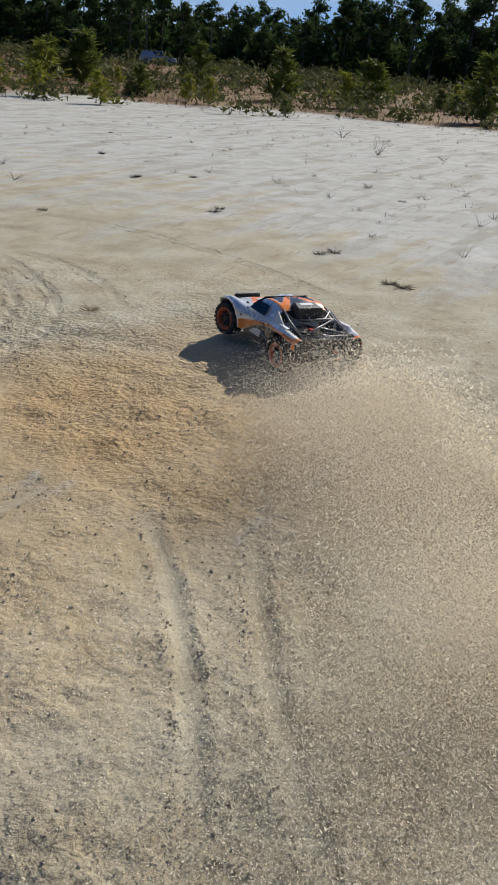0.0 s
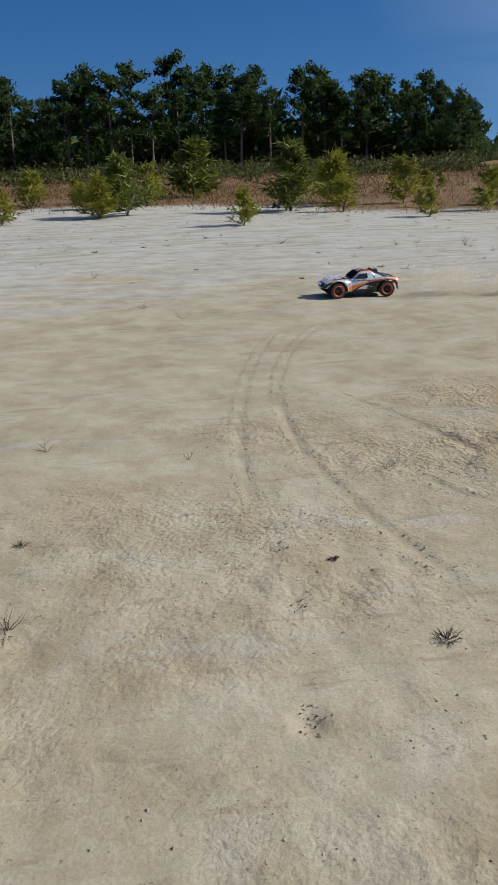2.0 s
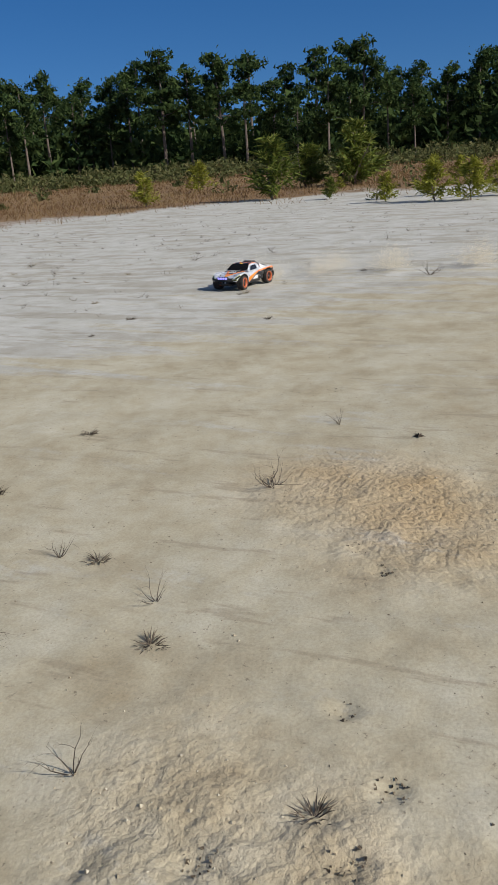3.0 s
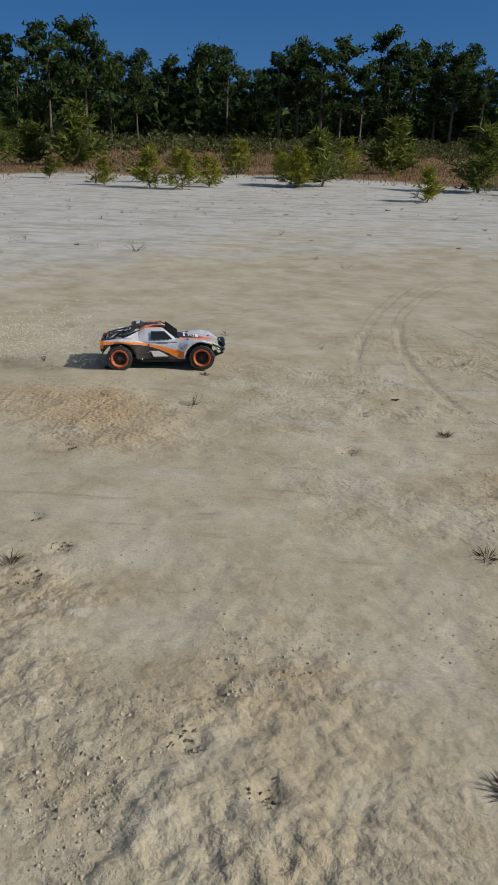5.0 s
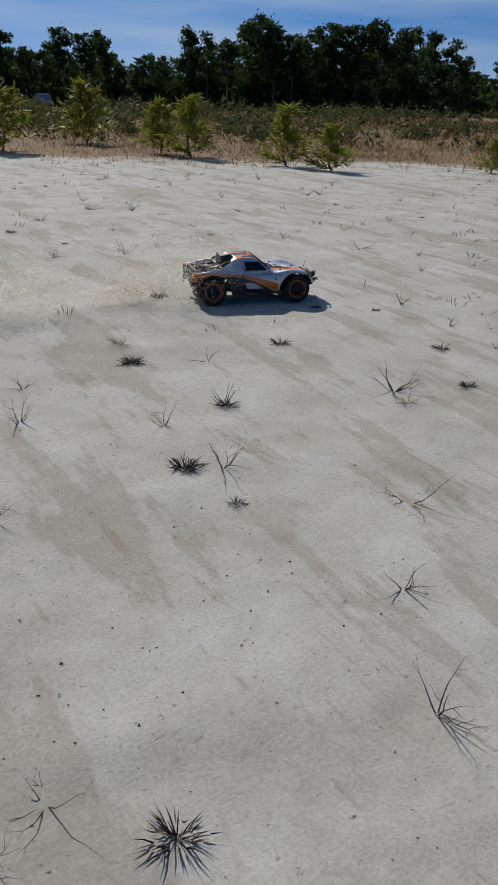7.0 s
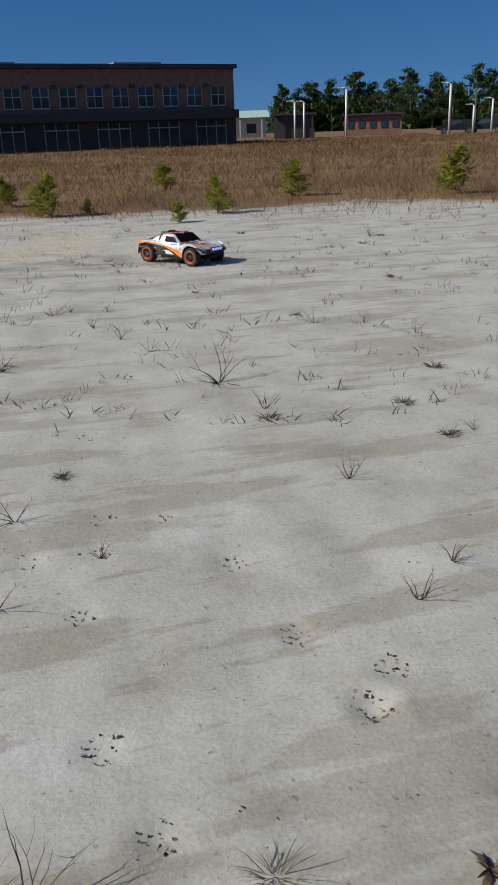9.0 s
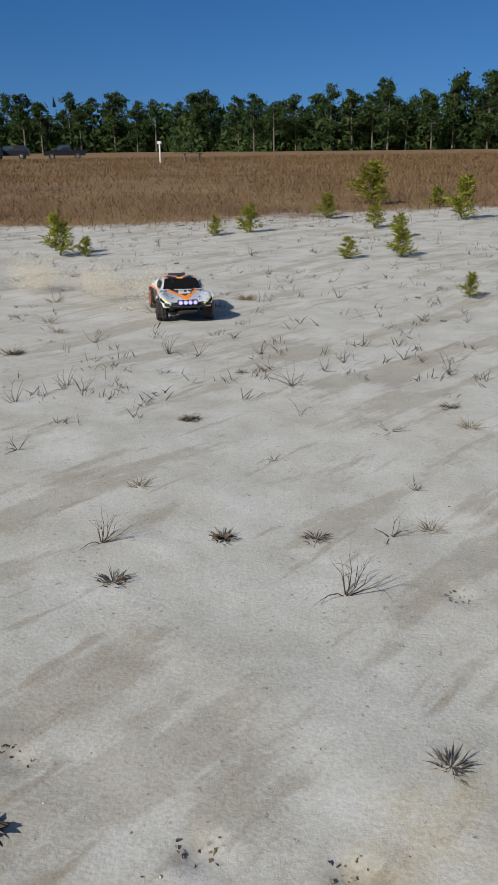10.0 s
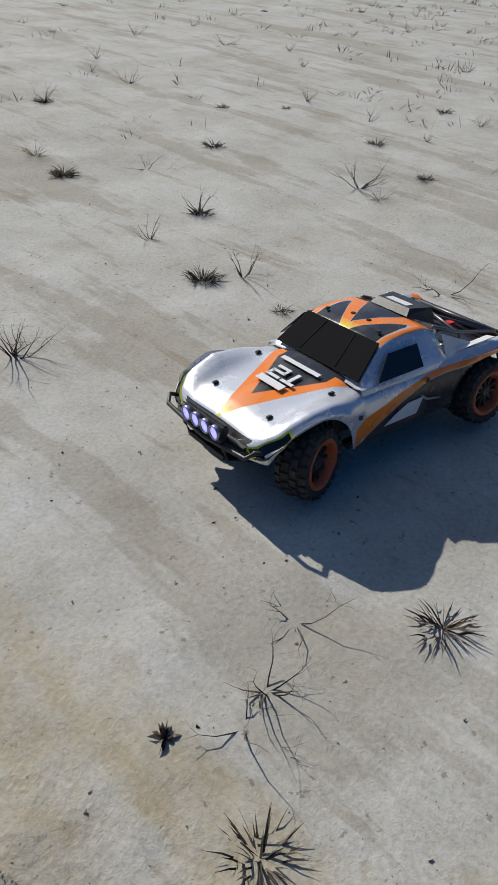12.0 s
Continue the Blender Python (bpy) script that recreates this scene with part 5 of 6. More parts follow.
# ---- woods ----
def tree_meshes(seed, kind):
    """Trunk and crown of a tree 10 m high."""
    g, wood, leaves = np.random.default_rng(seed), [], []
    top = 9.6
    bend = g.normal(0, 0.25, 2)
    spine = [np.array((bend[0] * (k / 6) ** 2, bend[1] * (k / 6) ** 2, top * k / 6 - 0.2)) for k in range(7)]
    v, f = tube_points(spine, [0.17 - 0.021 * k for k in range(7)], 6)
    v = [np.array(p) for p in v]
    for q in f[:-2]:
        wood += [(v[q[0]], v[q[1]], v[q[2]]), (v[q[0]], v[q[2]], v[q[3]])]
    lo = {"pine": 0.4, "tall": 0.6, "round": 0.14}[kind]
    limbs = {"pine": 22, "tall": 13, "round": 26}[kind]
    for k in range(limbs):
        h = top * (lo + (1 - lo) * (k + g.random()) / limbs)
        s = h / top
        base = np.array((bend[0] * s * s, bend[1] * s * s, h))
        a = g.uniform(0, 2 * math.pi)
        if kind == "round":
            reach = 2.6 * math.sin(math.pi * min(0.97, (s - lo) / (1 - lo) * 0.8 + 0.18)) * g.uniform(0.6, 1.1)
        else:
            reach = (2.3 if kind == "pine" else 1.9) * (1.12 - (s - lo) / (1 - lo) * 0.75) * g.uniform(0.45, 1.15)
        d = np.array((math.cos(a), math.sin(a), g.uniform(0.0, 0.5)))
        end = base + d * reach
        stalk(base, d, reach, 0.05, g, 0, wood)
        for c in (end, base + d * reach * 0.55)[: 2 if reach > 0.9 else 1]:
            rad = np.array((0.62, 0.62, 0.36)) * g.uniform(0.75, 1.35) * (1.3 if kind == "round" else 1.12)
            m = 56
            p = g.normal(0, 1, (m, 3))
            p /= np.linalg.norm(p, axis=1)[:, None]
            p = c + p * rad * g.uniform(0.35, 1.05, (m, 1))
            leaves += list(p[:, None, :] + g.normal(0, 0.155, (m, 3, 3)))
    m = 40
    p = spine[-1] + g.normal(0, 1, (m, 3)) * (0.42, 0.42, 0.34)
    leaves += list(p[:, None, :] + g.normal(0, 0.15, (m, 3, 3)))
    return tri_mesh("trunk", np.array(wood), BARK), tri_mesh("crown", np.array(leaves), FOLIAGE)


TREES = {"pine": [tree_meshes(201 + k, "pine") for k in range(5)], "tall": [tree_meshes(221 + k, "tall") for k in range(4)], "round": [tree_meshes(241 + k, "round") for k in range(4)]}
TREE_WORDS = {"pine": "dark green tall pine with bare lower trunk", "tall": "slender pine with small flat crown", "round": "dense rounded dark green broadleaf tree"}
tree_rng = np.random.default_rng(25)


def tree(kind, x, y, height):
    ob = new("tree")
    s = height / 10
    ob.matrix_basis = pose(x, y, float(base_height(np.array(x), np.array(y))) - 0.1, 0, 0, tree_rng.uniform(0, 360)) @ Matrix.Diagonal((s * tree_rng.uniform(0.85, 1.2), s * tree_rng.uniform(0.85, 1.2), s, 1))
    trunk, crown = TREES[kind][tree_rng.integers(0, len(TREES[kind]))]
    part("trunk", trunk, ob)
    tagged(part("crown", crown, ob), kind="stuff")
    return tagged(ob, TREE_WORDS[kind], "tree", "woods round the sand")


# skyline: yaw to the left of +y (degrees), height of the tree tops above the horizon (degrees), distance
SKYLINE = [
    (-194.9, 2.74, 190),
    (-182.9, 2.74, 215),
    (-181.8, 3.54, 185),
    (-179.0, 4.19, 180),
    (-174.5, 3.69, 185),
    (-167.5, 3.45, 190),
    (-161.6, 2.94, 195),
    (-157.6, 3.39, 235),
    (-157.2, 3.21, 190),
    (-156.5, 3.44, 240),
    (-146.9, 3.31, 260),
    (-146.7, 3.27, 260),
    (-138.9, 3.10, 280),
    (-135.9, 2.96, 300),
    (-132.5, 2.37, 300),
    (-129.7, 2.31, 310),
    (-77.3, 3.30, 230),
    (-74.2, 2.64, 230),
    (-71.3, 3.68, 210),
    (-64.9, 2.52, 210),
    (-62.7, 3.19, 180),
    (-57.7, 4.68, 150),
    (-50.8, 4.83, 140),
    (-48.1, 4.75, 140),
    (-43.0, 2.84, 150),
    (-39.9, 3.58, 150),
    (-34.2, 3.45, 140),
    (-10.0, 4.41, 140),
    (-5.7, 4.86, 135),
    (-0.6, 3.94, 135),
    (2.9, 4.12, 135),
    (11.4, 3.17, 135),
    (16.1, 4.37, 135),
    (16.5, 4.32, 130),
    (18.8, 3.42, 135),
    (19.5, 3.63, 140),
    (24.5, 3.31, 150),
    (25.2, 3.52, 145),
    (28.0, 2.57, 170),
    (29.0, 2.76, 150),
    (31.6, 1.71, 180),
    (35.3, 1.04, 190),
    (36.2, 0.63, 260),
    (38.1, 0.44, 280),
    (39.4, 0.69, 280),
    (40.8, 1.03, 280),
    (43.4, 1.33, 240),
    (48.1, 0.82, 260),
    (50.0, 1.26, 250),
    (50.4, 4.14, 125),
    (54.9, 4.74, 122),
    (60.5, 5.16, 118),
    (63.9, 4.98, 120),
    (67.4, 5.53, 118),
    (72.6, 5.59, 118),
    (79.7, 5.11, 118),
    (85.3, 5.51, 118),
    (90.7, 6.19, 115),
    (96.5, 5.73, 118),
    (102.3, 6.28, 122),
    (106.1, 5.22, 128),
    (114.1, 5.31, 130),
    (150.0, 3.80, 170),
    (165.1, 2.74, 190),
]


def joined_trees(spots):
    """Trees that stand too far back to be told apart, as one mesh of crowns and one of trunks."""
    parts = {0: [], 1: []}
    for kind, x, y, height in spots:
        pair = TREES[kind][tree_rng.integers(0, len(TREES[kind]))]
        s, a = height / 10, tree_rng.uniform(0, 6.28)
        for k, me in enumerate(pair):
            co = np.empty(len(me.vertices) * 3, np.float32)
            me.vertices.foreach_get("co", co)
            co = co.reshape(-1, 3) * s
            co = np.stack([co[:, 0] * math.cos(a) - co[:, 1] * math.sin(a) + x, co[:, 0] * math.sin(a) + co[:, 1] * math.cos(a) + y, co[:, 2]], -1)
            parts[k].append(co.reshape(-1, 3, 3))
    tagged(new("far_tree_trunks", tri_mesh("far_tree_trunks", np.concatenate(parts[0]), BARK)), "crowded bare trunks deep in the woods", "trees", kind="stuff")
    tagged(new("far_tree_crowns", tri_mesh("far_tree_crowns", np.concatenate(parts[1]), FOLIAGE)), "crowded dark crowns deep in the woods", "trees", kind="stuff")


def build_woods():
    sk = np.array(SKYLINE)
    spots, back = [], []
    for row, (push, scale) in enumerate(((0, 1.0), (13, 1.02))):
        yaw = sk[0, 0] + 1 + 0.4 * row
        while yaw < sk[-1, 0]:
            el, dist = np.interp(yaw, sk[:, 0], sk[:, 1]), np.interp(yaw, sk[:, 0], sk[:, 2]) + push
            height = max(2.5, (dist * math.tan(radians(el)) + 1.4) * scale * tree_rng.choice([0.72, 0.84, 0.94, 1.0, 1.08]) * tree_rng.uniform(0.94, 1.03))
            west = 48 < yaw < 125
            kind = tree_rng.choice(["pine", "tall", "round"], p=[0.62, 0.3, 0.08] if west else ([0.5, 0.1, 0.4] if -75 < yaw < 48 else [0.6, 0.15, 0.25]))
            d, a = dist + tree_rng.uniform(-3, 5), radians(yaw)
            if not -131 < yaw < -84:
                (spots if row == 0 else back).append((kind, 1.2 - math.sin(a) * d, -0.4 + math.cos(a) * d, height))
            yaw += (3.0 + (0.6 if row else 0)) * tree_rng.uniform(0.6, 1.4) / dist * 57.3 * (1 + 0.5 * (dist > 180)) * (height / 15 + 0.25)
    for spot in spots[:300]:
        tree(*spot)
    joined_trees(back + spots[300:])


build_woods()


def build_thicket():
    """The tangle of shrubs along the foot of the woods, and the scrub before it."""
    g = np.random.default_rng(28)
    sk = np.array(SKYLINE)

    def clumps(yaw, d, h, wide, m, size):
        a = np.radians(yaw)
        c = np.stack([1.2 - np.sin(a) * d, -0.4 + np.cos(a) * d, np.zeros(len(d))], -1)
        c[:, 2] = base_height(c[:, 0], c[:, 1])
        p = g.normal(0, 1, (len(d), m, 3))
        p /= np.linalg.norm(p, axis=2, keepdims=True)
        p[..., 2] = np.abs(p[..., 2])
        p = c[:, None] + p * np.stack([wide, wide, h], -1)[:, None] * g.uniform(0.3, 1.05, (len(d), m, 1))
        return (p[:, :, None, :] + g.normal(0, 1, (len(d), m, 3, 3)) * size[:, None, None, None]).reshape(-1, 3, 3)

    n = 6200
    yaw = g.uniform(sk[0, 0], sk[-1, 0], n)
    dist, el = np.interp(yaw, sk[:, 0], sk[:, 2]), np.interp(yaw, sk[:, 0], sk[:, 1])
    top = dist * np.tan(np.radians(el)) + 1.4
    keep = ~((yaw > -131) & (yaw < -95))
    yaw, dist, top = yaw[keep], dist[keep], top[keep]
    d = dist + g.uniform(2, 38, len(dist))
    h = top * np.clip(g.normal(0.62, 0.17, len(top)), 0.2, 0.88)
    tagged(new("undergrowth", tri_mesh("undergrowth", clumps(yaw, d, h, np.minimum(h * 0.6, 4.2), 70, 0.2 + 0.0017 * d), FOLIAGE)), "dark tangled undergrowth at the foot of the woods", "undergrowth", kind="stuff")
    n = 2000
    yaw = g.uniform(-80, 125, n)
    dist = np.interp(yaw, sk[:, 0], sk[:, 2])
    d = dist * g.uniform(0.6, 0.98, n)
    d = np.where(g.random(n) < np.where(yaw < 40, 0.5, 0.04), g.uniform(28, 70, n), d)
    h = g.uniform(0.6, 1.9, n) * np.where(d < 70, 0.6, 1.0)
    tagged(new("scrub", tri_mesh("scrub", clumps(yaw, d, h, h * 1.1, 70, 0.04 + 0.0011 * d), OLIVE)), "olive green scrub before the woods", "scrub", kind="stuff")


build_thicket()


# ---- far buildings, lamps and cars ----
BRICK = varied("brown_brick", [(0.13, 0.085, 0.065), (0.19, 0.13, 0.1), (0.24, 0.17, 0.135)], 0.9, 0, 2.0, 0.2)
DARK_WALL = varied("dark_cladding", [(0.025, 0.026, 0.03), (0.045, 0.046, 0.05)], 0.6, 0, 1.0)
PARAPET = varied("dark_coping", [(0.03, 0.03, 0.034), (0.05, 0.05, 0.055)], 0.5, 0, 1.0)
GLASS = material("window_glass", 0.06, 0.0, (0.03, 0.05, 0.07))[0]
FRAME = varied("window_frame", [(0.3, 0.3, 0.3), (0.42, 0.42, 0.4)], 0.5, 0, 3.0)
SLATE = varied("green_slate", [(0.10, 0.14, 0.13), (0.15, 0.19, 0.18)], 0.7, 0, 1.5)
MINT = varied("mint_roof", [(0.36, 0.5, 0.45), (0.45, 0.58, 0.52)], 0.5, 0, 1.0)
CREAM = varied("cream_wall", [(0.45, 0.42, 0.37), (0.55, 0.52, 0.46)], 0.8, 0, 1.0)
POLE = varied("pale_pole", [(0.5, 0.5, 0.5), (0.66, 0.66, 0.64)], 0.5, 0.2, 3.0)
CAR_DARK = varied("dark_car_paint", [(0.015, 0.016, 0.02), (0.03, 0.03, 0.036)], 0.25, 0.3, 2.0)
CAR_BLUE = varied("blue_car_paint", [(0.3, 0.34, 0.4), (0.4, 0.44, 0.5)], 0.25, 0.3, 2.0)


LODGE_BRICK = varied("red_brown_brick", [(0.15, 0.07, 0.05), (0.22, 0.11, 0.08), (0.27, 0.15, 0.11)], 0.9, 0, 2.0, 0.2)


def build_office():
    right, left = Vector((69.3, -54.2, 0)), Vector((76.8, -23.0, 0))
    along = (left - right).normalized()
    length, height = 52.0, 6.9
    house = new("office_building")
    house.matrix_basis = Matrix.Translation(right + Vector((0, 0, float(base_height(np.array(right.x), np.array(right.y)))))) @ Matrix.Rotation(math.atan2(along.y, along.x), 4, "Z")
    tagged(house, "two-storey brown brick office building with large dark windows", "building")
    # x runs along the front, y into the building is minus
    front = lambda x, y, z: (x, y, z)
    part("wall", box("wall", (length, 18, height - 0.2), front(length / 2, -9.06, (height - 0.2) / 2), BRICK), house)
    part("parapet", box("parapet", (length + 0.5, 18.5, 0.35), front(length / 2, -9.0, height), PARAPET), house)
    part("ground_floor_cladding", box("ground_floor_cladding", (length, 0.22, 2.35), front(length / 2, 0.05, 1.175), DARK_WALL), house)
    part("canopy", box("canopy", (length, 1.3, 0.75), front(length / 2, 0.35, 2.75), DARK_WALL, 0.03), house)
    pitch = 2.38
    for i in range(int(length / pitch)):
        x = 1.7 + pitch * i
        part("upper_window", box("upper_window", (1.35, 0.16, 1.55), front(x, -0.02, 4.35), GLASS), house)
        w = part("upper_window_frame", box("upper_window_frame", (1.55, 0.10, 0.12), front(x, 0.03, 3.52), FRAME), house)
        for dx in (-0.72, 0.0, 0.72):
            part("mullion", box("mullion", (0.07, 0.10, 1.6), front(x + dx, 0.04, 4.35), FRAME), w)
        part("mullion", box("mullion", (1.5, 0.09, 0.07), front(x, 0.045, 4.45), FRAME), w)
        part("lintel", box("lintel", (0.5, 0.14, 0.3), front(x + pitch / 2, 0.03, 5.25), DARK_WALL), house)
    for i in range(11):
        x = 2.6 + 4.75 * i
        part("shop_window", box("shop_window", (3.0, 0.14, 2.1), front(x, 0.13, 1.15), GLASS), house)
        w = part("shop_window_frame", box("shop_window_frame", (3.1, 0.1, 0.1), front(x, 0.19, 1.72), FRAME), house)
        for dx in (-1.5, -0.5, 0.5, 1.5):
            part("mullion", box("mullion", (0.07, 0.1, 2.1), front(x + dx, 0.2, 1.15), FRAME), w)
    apex = Vector(front(30.5, -7, height + 2.6))
    base = [front(30.5 + dx, -7 + dy, height + 0.17) for dx, dy in ((-3.4, -3.4), (3.4, -3.4), (3.4, 3.4), (-3.4, 3.4))]
    part("hipped_roof", mesh("hipped_roof", [*base, apex], [(0, 1, 4), (1, 2, 4), (2, 3, 4), (3, 0, 4), (3, 2, 1, 0)], SLATE), house, "grey-green hipped roof")
    for x in (8.5, 22.0):
        part("rooftop_unit", box("rooftop_unit", (4.6, 3, 0.35), front(x, -4, height + 0.33), FRAME), house)


def polar(yaw, dist, z=0.0):
    a = radians(yaw)
    x, y = 1.5 - math.sin(a) * dist, -0.8 + math.cos(a) * dist
    return Vector((x, y, z + float(base_height(np.array(x), np.array(y)))))


def build_low_building():
    at = polar(-127.7, 150)
    hall = new("low_building")
    hall.matrix_basis = Matrix.Translation(at) @ pose(0, 0, 0, 0, 0, -127.7 + 180)
    tagged(hall, "low cream building with mint green metal roof and porch", "building")
    part("wall", box("wall", (14, 10, 3.2), (0, -5, 1.6), CREAM), hall)
    part("roof", mesh("roof", [(-7.6, -11, 3.2), (7.6, -11, 3.2), (7.6, 1, 3.2), (-7.6, 1, 3.2), (-7.6, -5, 4.4), (7.6, -5, 4.4)], [(3, 2, 5, 4), (1, 0, 4, 5), (0, 3, 4), (2, 1, 5), (0, 1, 2, 3)], MINT), hall, "mint green pitched roof")
    for x in (-6.2, -2.6, 1.0, 4.6):
        part("porch_post", box("porch_post", (0.22, 0.22, 2.9), (x, 1.4, 1.45), CREAM), hall)
        part("window", box("window", (1.6, 0.1, 1.5), (x + 1.7, 0.03, 1.5), GLASS), hall)
    shed = new("dark_shed")
    shed.matrix_basis = Matrix.Translation(polar(-132.1, 120)) @ pose(0, 0, 0, 0, 0, -132 + 180)
    tagged(shed, "dark flat-roofed shed with open front", "building")
    part("wall", box("wall", (5.4, 6, 2.9), (0, -3, 1.45), DARK_WALL), shed)
    part("roof", box("roof", (6.0, 7, 0.3), (0, -2.8, 3.05), PARAPET, 0.04), shed)
    for x in (-2.4, 0, 2.4):
        part("post", box("post", (0.2, 0.2, 2.8), (x, 0.5, 1.4), PARAPET), shed)
    lodge = new("brick_lodge")
    lodge.matrix_basis = Matrix.Translation(polar(-137.1, 130)) @ pose(0, 0, 0, 0, 0, -137 + 180)
    tagged(lodge, "low red-brown brick building with a row of windows", "building")
    part("wall", box("wall", (8.2, 6, 2.7), (0, -3, 1.35), LODGE_BRICK), lodge)
    part("roof", box("roof", (8.8, 6.8, 0.3), (0, -2.9, 2.85), PARAPET, 0.04), lodge)
    for x in (-3.2, -1.6, 0, 1.6, 3.2):
        part("window", box("window", (0.9, 0.1, 1.0), (x, 0.03, 1.5), GLASS), lodge)


def build_lamp(yaw, dist, height):
    lamp = new("street_lamp")
    lamp.matrix_basis = Matrix.Translation(polar(yaw, dist))
    tagged(lamp, "tall pale steel street lamp at the car park", "street lamp", "lamps at the car park")
    part("pole", tubes("pole", [[(0, 0, 0), (0, 0, height)]], 0.13, POLE), lamp)
    part("arm", tubes("arm", [[(0, 0, height), (0.2, 0.15, height + 0.15), (0.45, 0.35, height + 0.15)]], 0.06, POLE), lamp)
    part("head", box("head", (0.5, 0.25, 0.12), (0.6, 0.45, height + 0.14), FRAME, 0.03, (0, 0, 36)), lamp)


def build_car(yaw, dist, turn, paint, pickup, label):
    car = new("parked_car")
    car.matrix_basis = Matrix.Translation(polar(yaw, dist)) @ pose(0, 0, 0, 0, 0, turn)
    tagged(car, label, "car", "parked cars")
    side = [(-2.4, 0.45), (-2.45, 0.95), (-0.9 if pickup else -2.3, 1.0), (-0.75 if pickup else -1.9, 1.68), (0.55, 1.7), (1.15, 1.1), (2.3, 0.98), (2.45, 0.5)]
    if pickup:
        side[1:3] = [(-2.6, 1.05), (-0.85, 1.08)]
    n = len(side)
    verts = [(x, y * (0.86 if z > 1.3 else 1.0), z) for y in (-0.92, 0.92) for x, z in side]
    faces = [tuple(range(n))[::-1], tuple(range(n, 2 * n))] + [(i, (i + 1) % n, (i + 1) % n + n, i + n) for i in range(n)]
    part("body", mesh("body", verts, faces, paint), car)
    for s in (-1, 1):
        part("side_window", plate("side_window", [(-0.6, s * 0.90, 1.12), (0.9, s * 0.92, 1.12), (0.5, s * 0.82, 1.6), (-0.6, s * 0.82, 1.6)][::s], 0.02, GLASS), car)
    part("windscreen", plate("windscreen", [(1.14, -0.8, 1.14), (1.14, 0.8, 1.14), (0.6, 0.74, 1.66), (0.6, -0.74, 1.66)], 0.02, GLASS), car)
    tyre = lathe("tyre", [(0.2, -0.11), (0.34, -0.11), (0.36, 0.0), (0.34, 0.11), (0.2, 0.11)], RUBBER, 20)
    rim = lathe("rim", [(0.01, -0.06), (0.2, -0.09), (0.2, 0.09), (0.01, 0.06)], STEEL, 20)
    for x in (-1.5, 1.5):
        for y in (-0.85, 0.85):
            w = part("wheel", tyre, car, "", pose(x, y, 0.36))
            part("rim", rim, w)


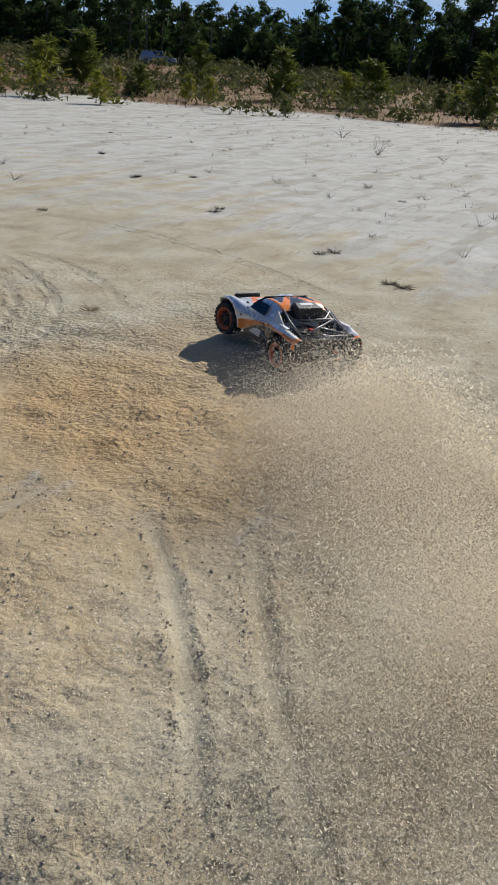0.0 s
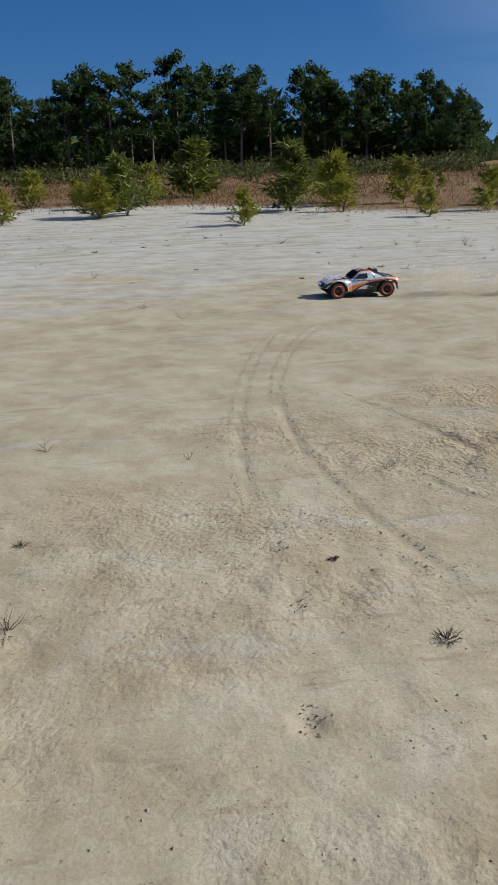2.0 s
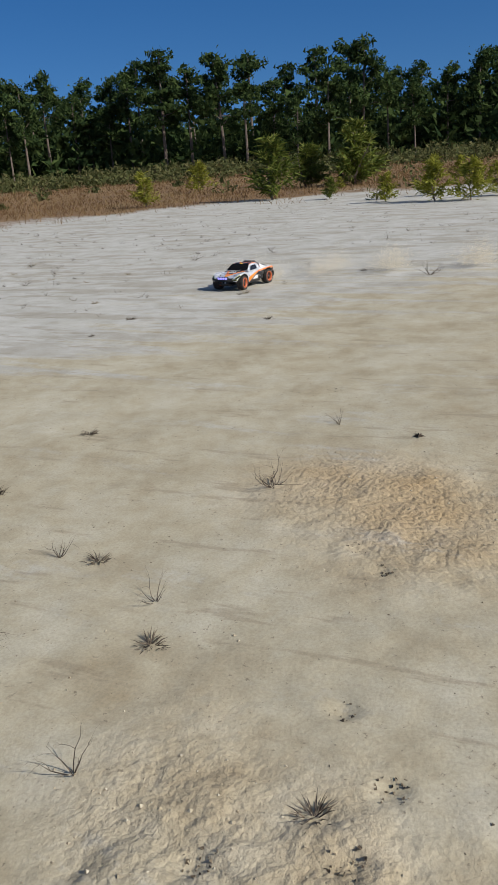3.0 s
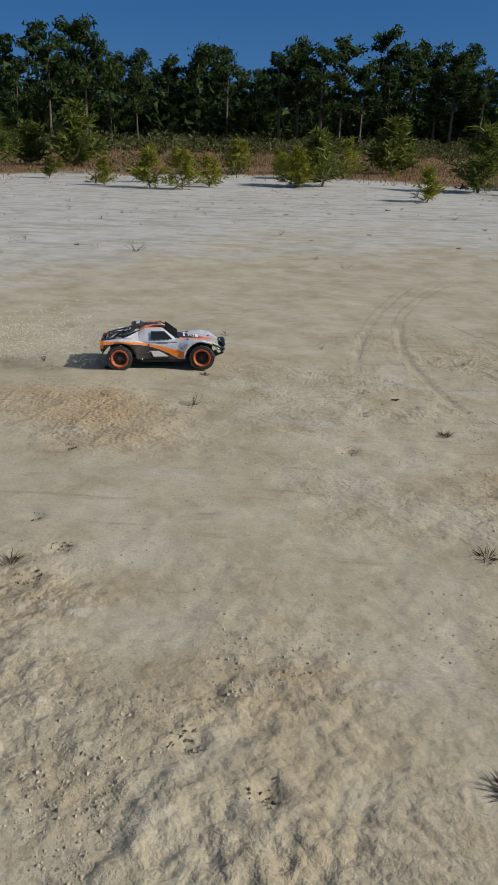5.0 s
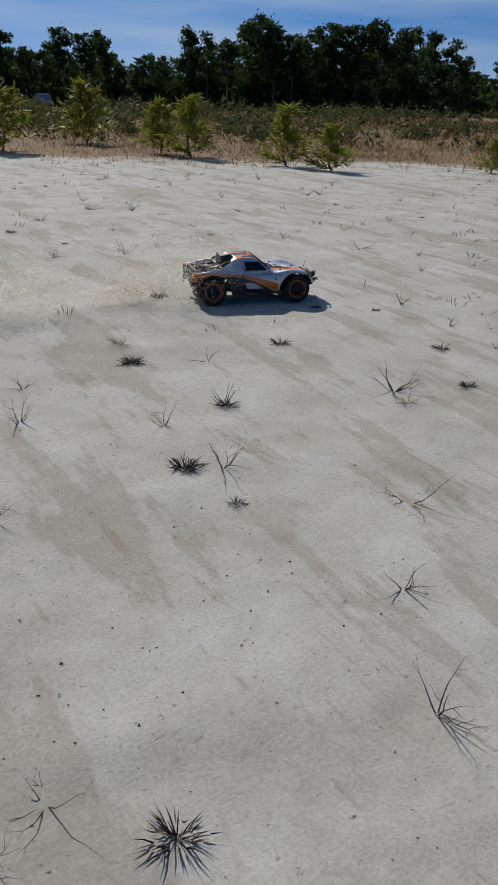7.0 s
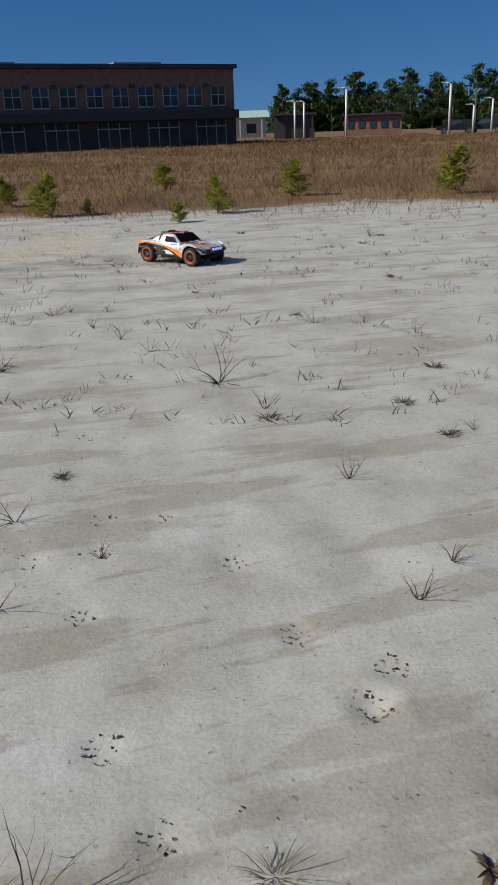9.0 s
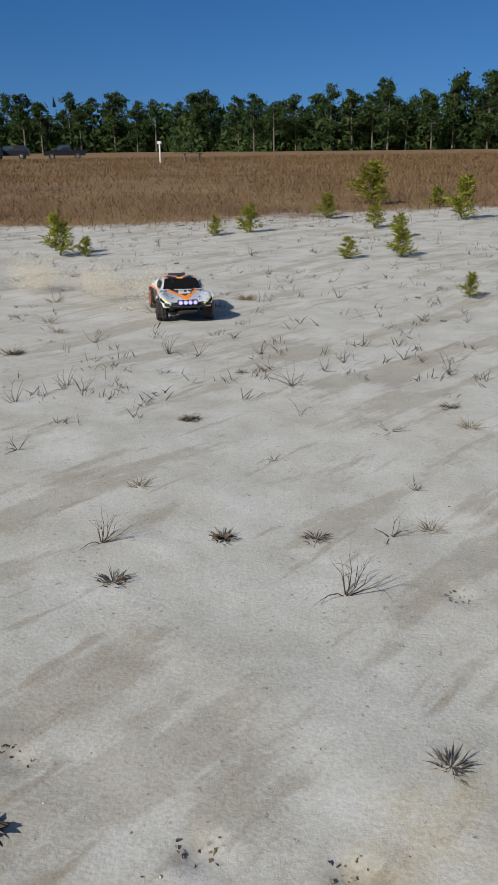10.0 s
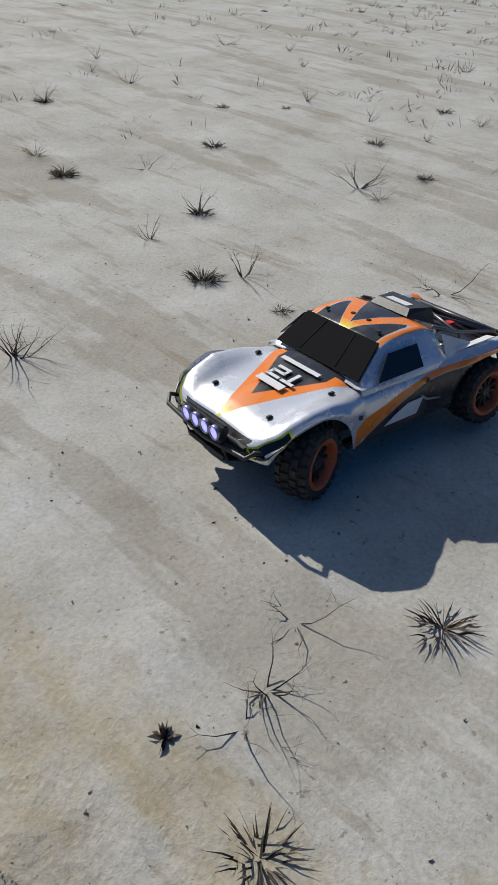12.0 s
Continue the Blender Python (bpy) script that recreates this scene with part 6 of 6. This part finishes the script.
def build_far_things():
    build_office()
    build_low_building()
    for yaw, dist, h in ((-135.3, 95, 4.9), (-141.7, 100, 5.2), (-132.1, 105, 4.1), (-132.7, 110, 4.2), (-144.3, 110, 3.8), (-143.2, 112, 3.2)):
        build_lamp(yaw, dist, h)
    for yaw, dist, turn in ((-142.2, 115, 40), (-144.0, 116, 30), (-145.6, 117, 25)):
        build_car(yaw, dist, turn, CAR_DARK, False, "dark parked saloon car beyond the field")
    build_car(-148.9, 108, 30, CAR_DARK, True, "black parked pickup truck beyond the field")
    build_car(14.9, 122, 10, CAR_BLUE, False, "pale blue-grey car parked before the trees")
    build_car(-36.2, 118, 60, CAR_BLUE, False, "pale blue-grey car parked before the trees")
    post = new("marker_post")
    post.matrix_basis = Matrix.Translation(polar(-154.7, 72))
    tagged(post, "white marker post in the field", "post")
    part("post", box("post", (0.12, 0.12, 1.5), (0, 0, 0.75), POLE, 0.02), post)
    part("cap", box("cap", (0.35, 0.2, 0.22), (0, 0, 1.6), POLE, 0.03), post)
    table = new("picnic_table")
    table.matrix_basis = Matrix.Translation(polar(-156.8, 74)) @ pose(0, 0, 0, 0, 0, 30)
    tagged(table, "dark picnic table in the field", "table")
    part("tabletop", box("tabletop", (1.8, 0.75, 0.06), (0, 0, 0.74), BARK, 0.01), table)
    for y in (-0.65, 0.65):
        part("bench", box("bench", (1.8, 0.28, 0.05), (0, y, 0.44), BARK, 0.01), table)
    for x in (-0.65, 0.65):
        part("leg", box("leg", (0.09, 1.3, 0.09), (x, 0, 0.38), BARK, 0.01), table)
        part("leg", box("leg", (0.09, 0.6, 0.72), (x, 0, 0.36), BARK, 0.01), table)


build_far_things()


# ---- what moves ----
def motions():
    steps = [k / 10 for k in range(121)]
    walk(truck, [(t, truck_pose(t)) for t in steps])
    turned = [0.0]
    spin_steps = [k / 30 for k in range(361)]
    for a, b in zip(spin_steps, spin_steps[1:]):
        (x0, y0), (x1, y1) = drive_at(a)[:2], drive_at(b)[:2]
        turned.append(turned[-1] + min(math.degrees(math.hypot(x1 - x0, y1 - y0) / TYRE_R), 80.0))
    for wheel, (x, y) in zip(wheels, WHEELS):
        flip = 0 if y > 0 else 180
        sign = 1 if y > 0 else -1
        rows = []
        for t, angle in zip(spin_steps, turned):
            steer = drive_at(t)[6] if x > 0 else 0.0
            rows.append((t, pose(x, y, TYRE_R, 0, 0, flip + steer) @ pose(0, 0, 0, 0, sign * angle, 0)))
        walk(wheel, rows)
    for ob, t, px, py, h, turn, life, rise in dust:
        z = float(base_height(np.array(px), np.array(py)))
        down, up = z - 1.6, z + rise
        drift = Vector((-math.cos(h), -math.sin(h), 0)) * 0.25
        keys = [(t - 0.12, 0.0, down), (t, 0.0, up - 0.06), (t + 0.12, 0.35, up), (t + life * 0.7, 0.8, up + 0.02), (t + life, 1.0, up - 0.12), (t + life + 0.25, 1.0, down)]
        rows = []
        for when in [0.0] + [k[0] for k in keys if 0 < k[0] < 12] + [12.0]:
            s = float(np.interp(when, [k[0] for k in keys], [k[1] for k in keys]))
            zz = float(np.interp(when, [k[0] for k in keys], [k[2] for k in keys]))
            rows.append((when, pose(px + drift.x * s, py + drift.y * s, zz, 0, 0, turn + 25 * s)))
        rows = [r for k, r in enumerate(rows) if not k or frame(r[0]) > frame(rows[k - 1][0])]
        walk(ob, rows)


motions()
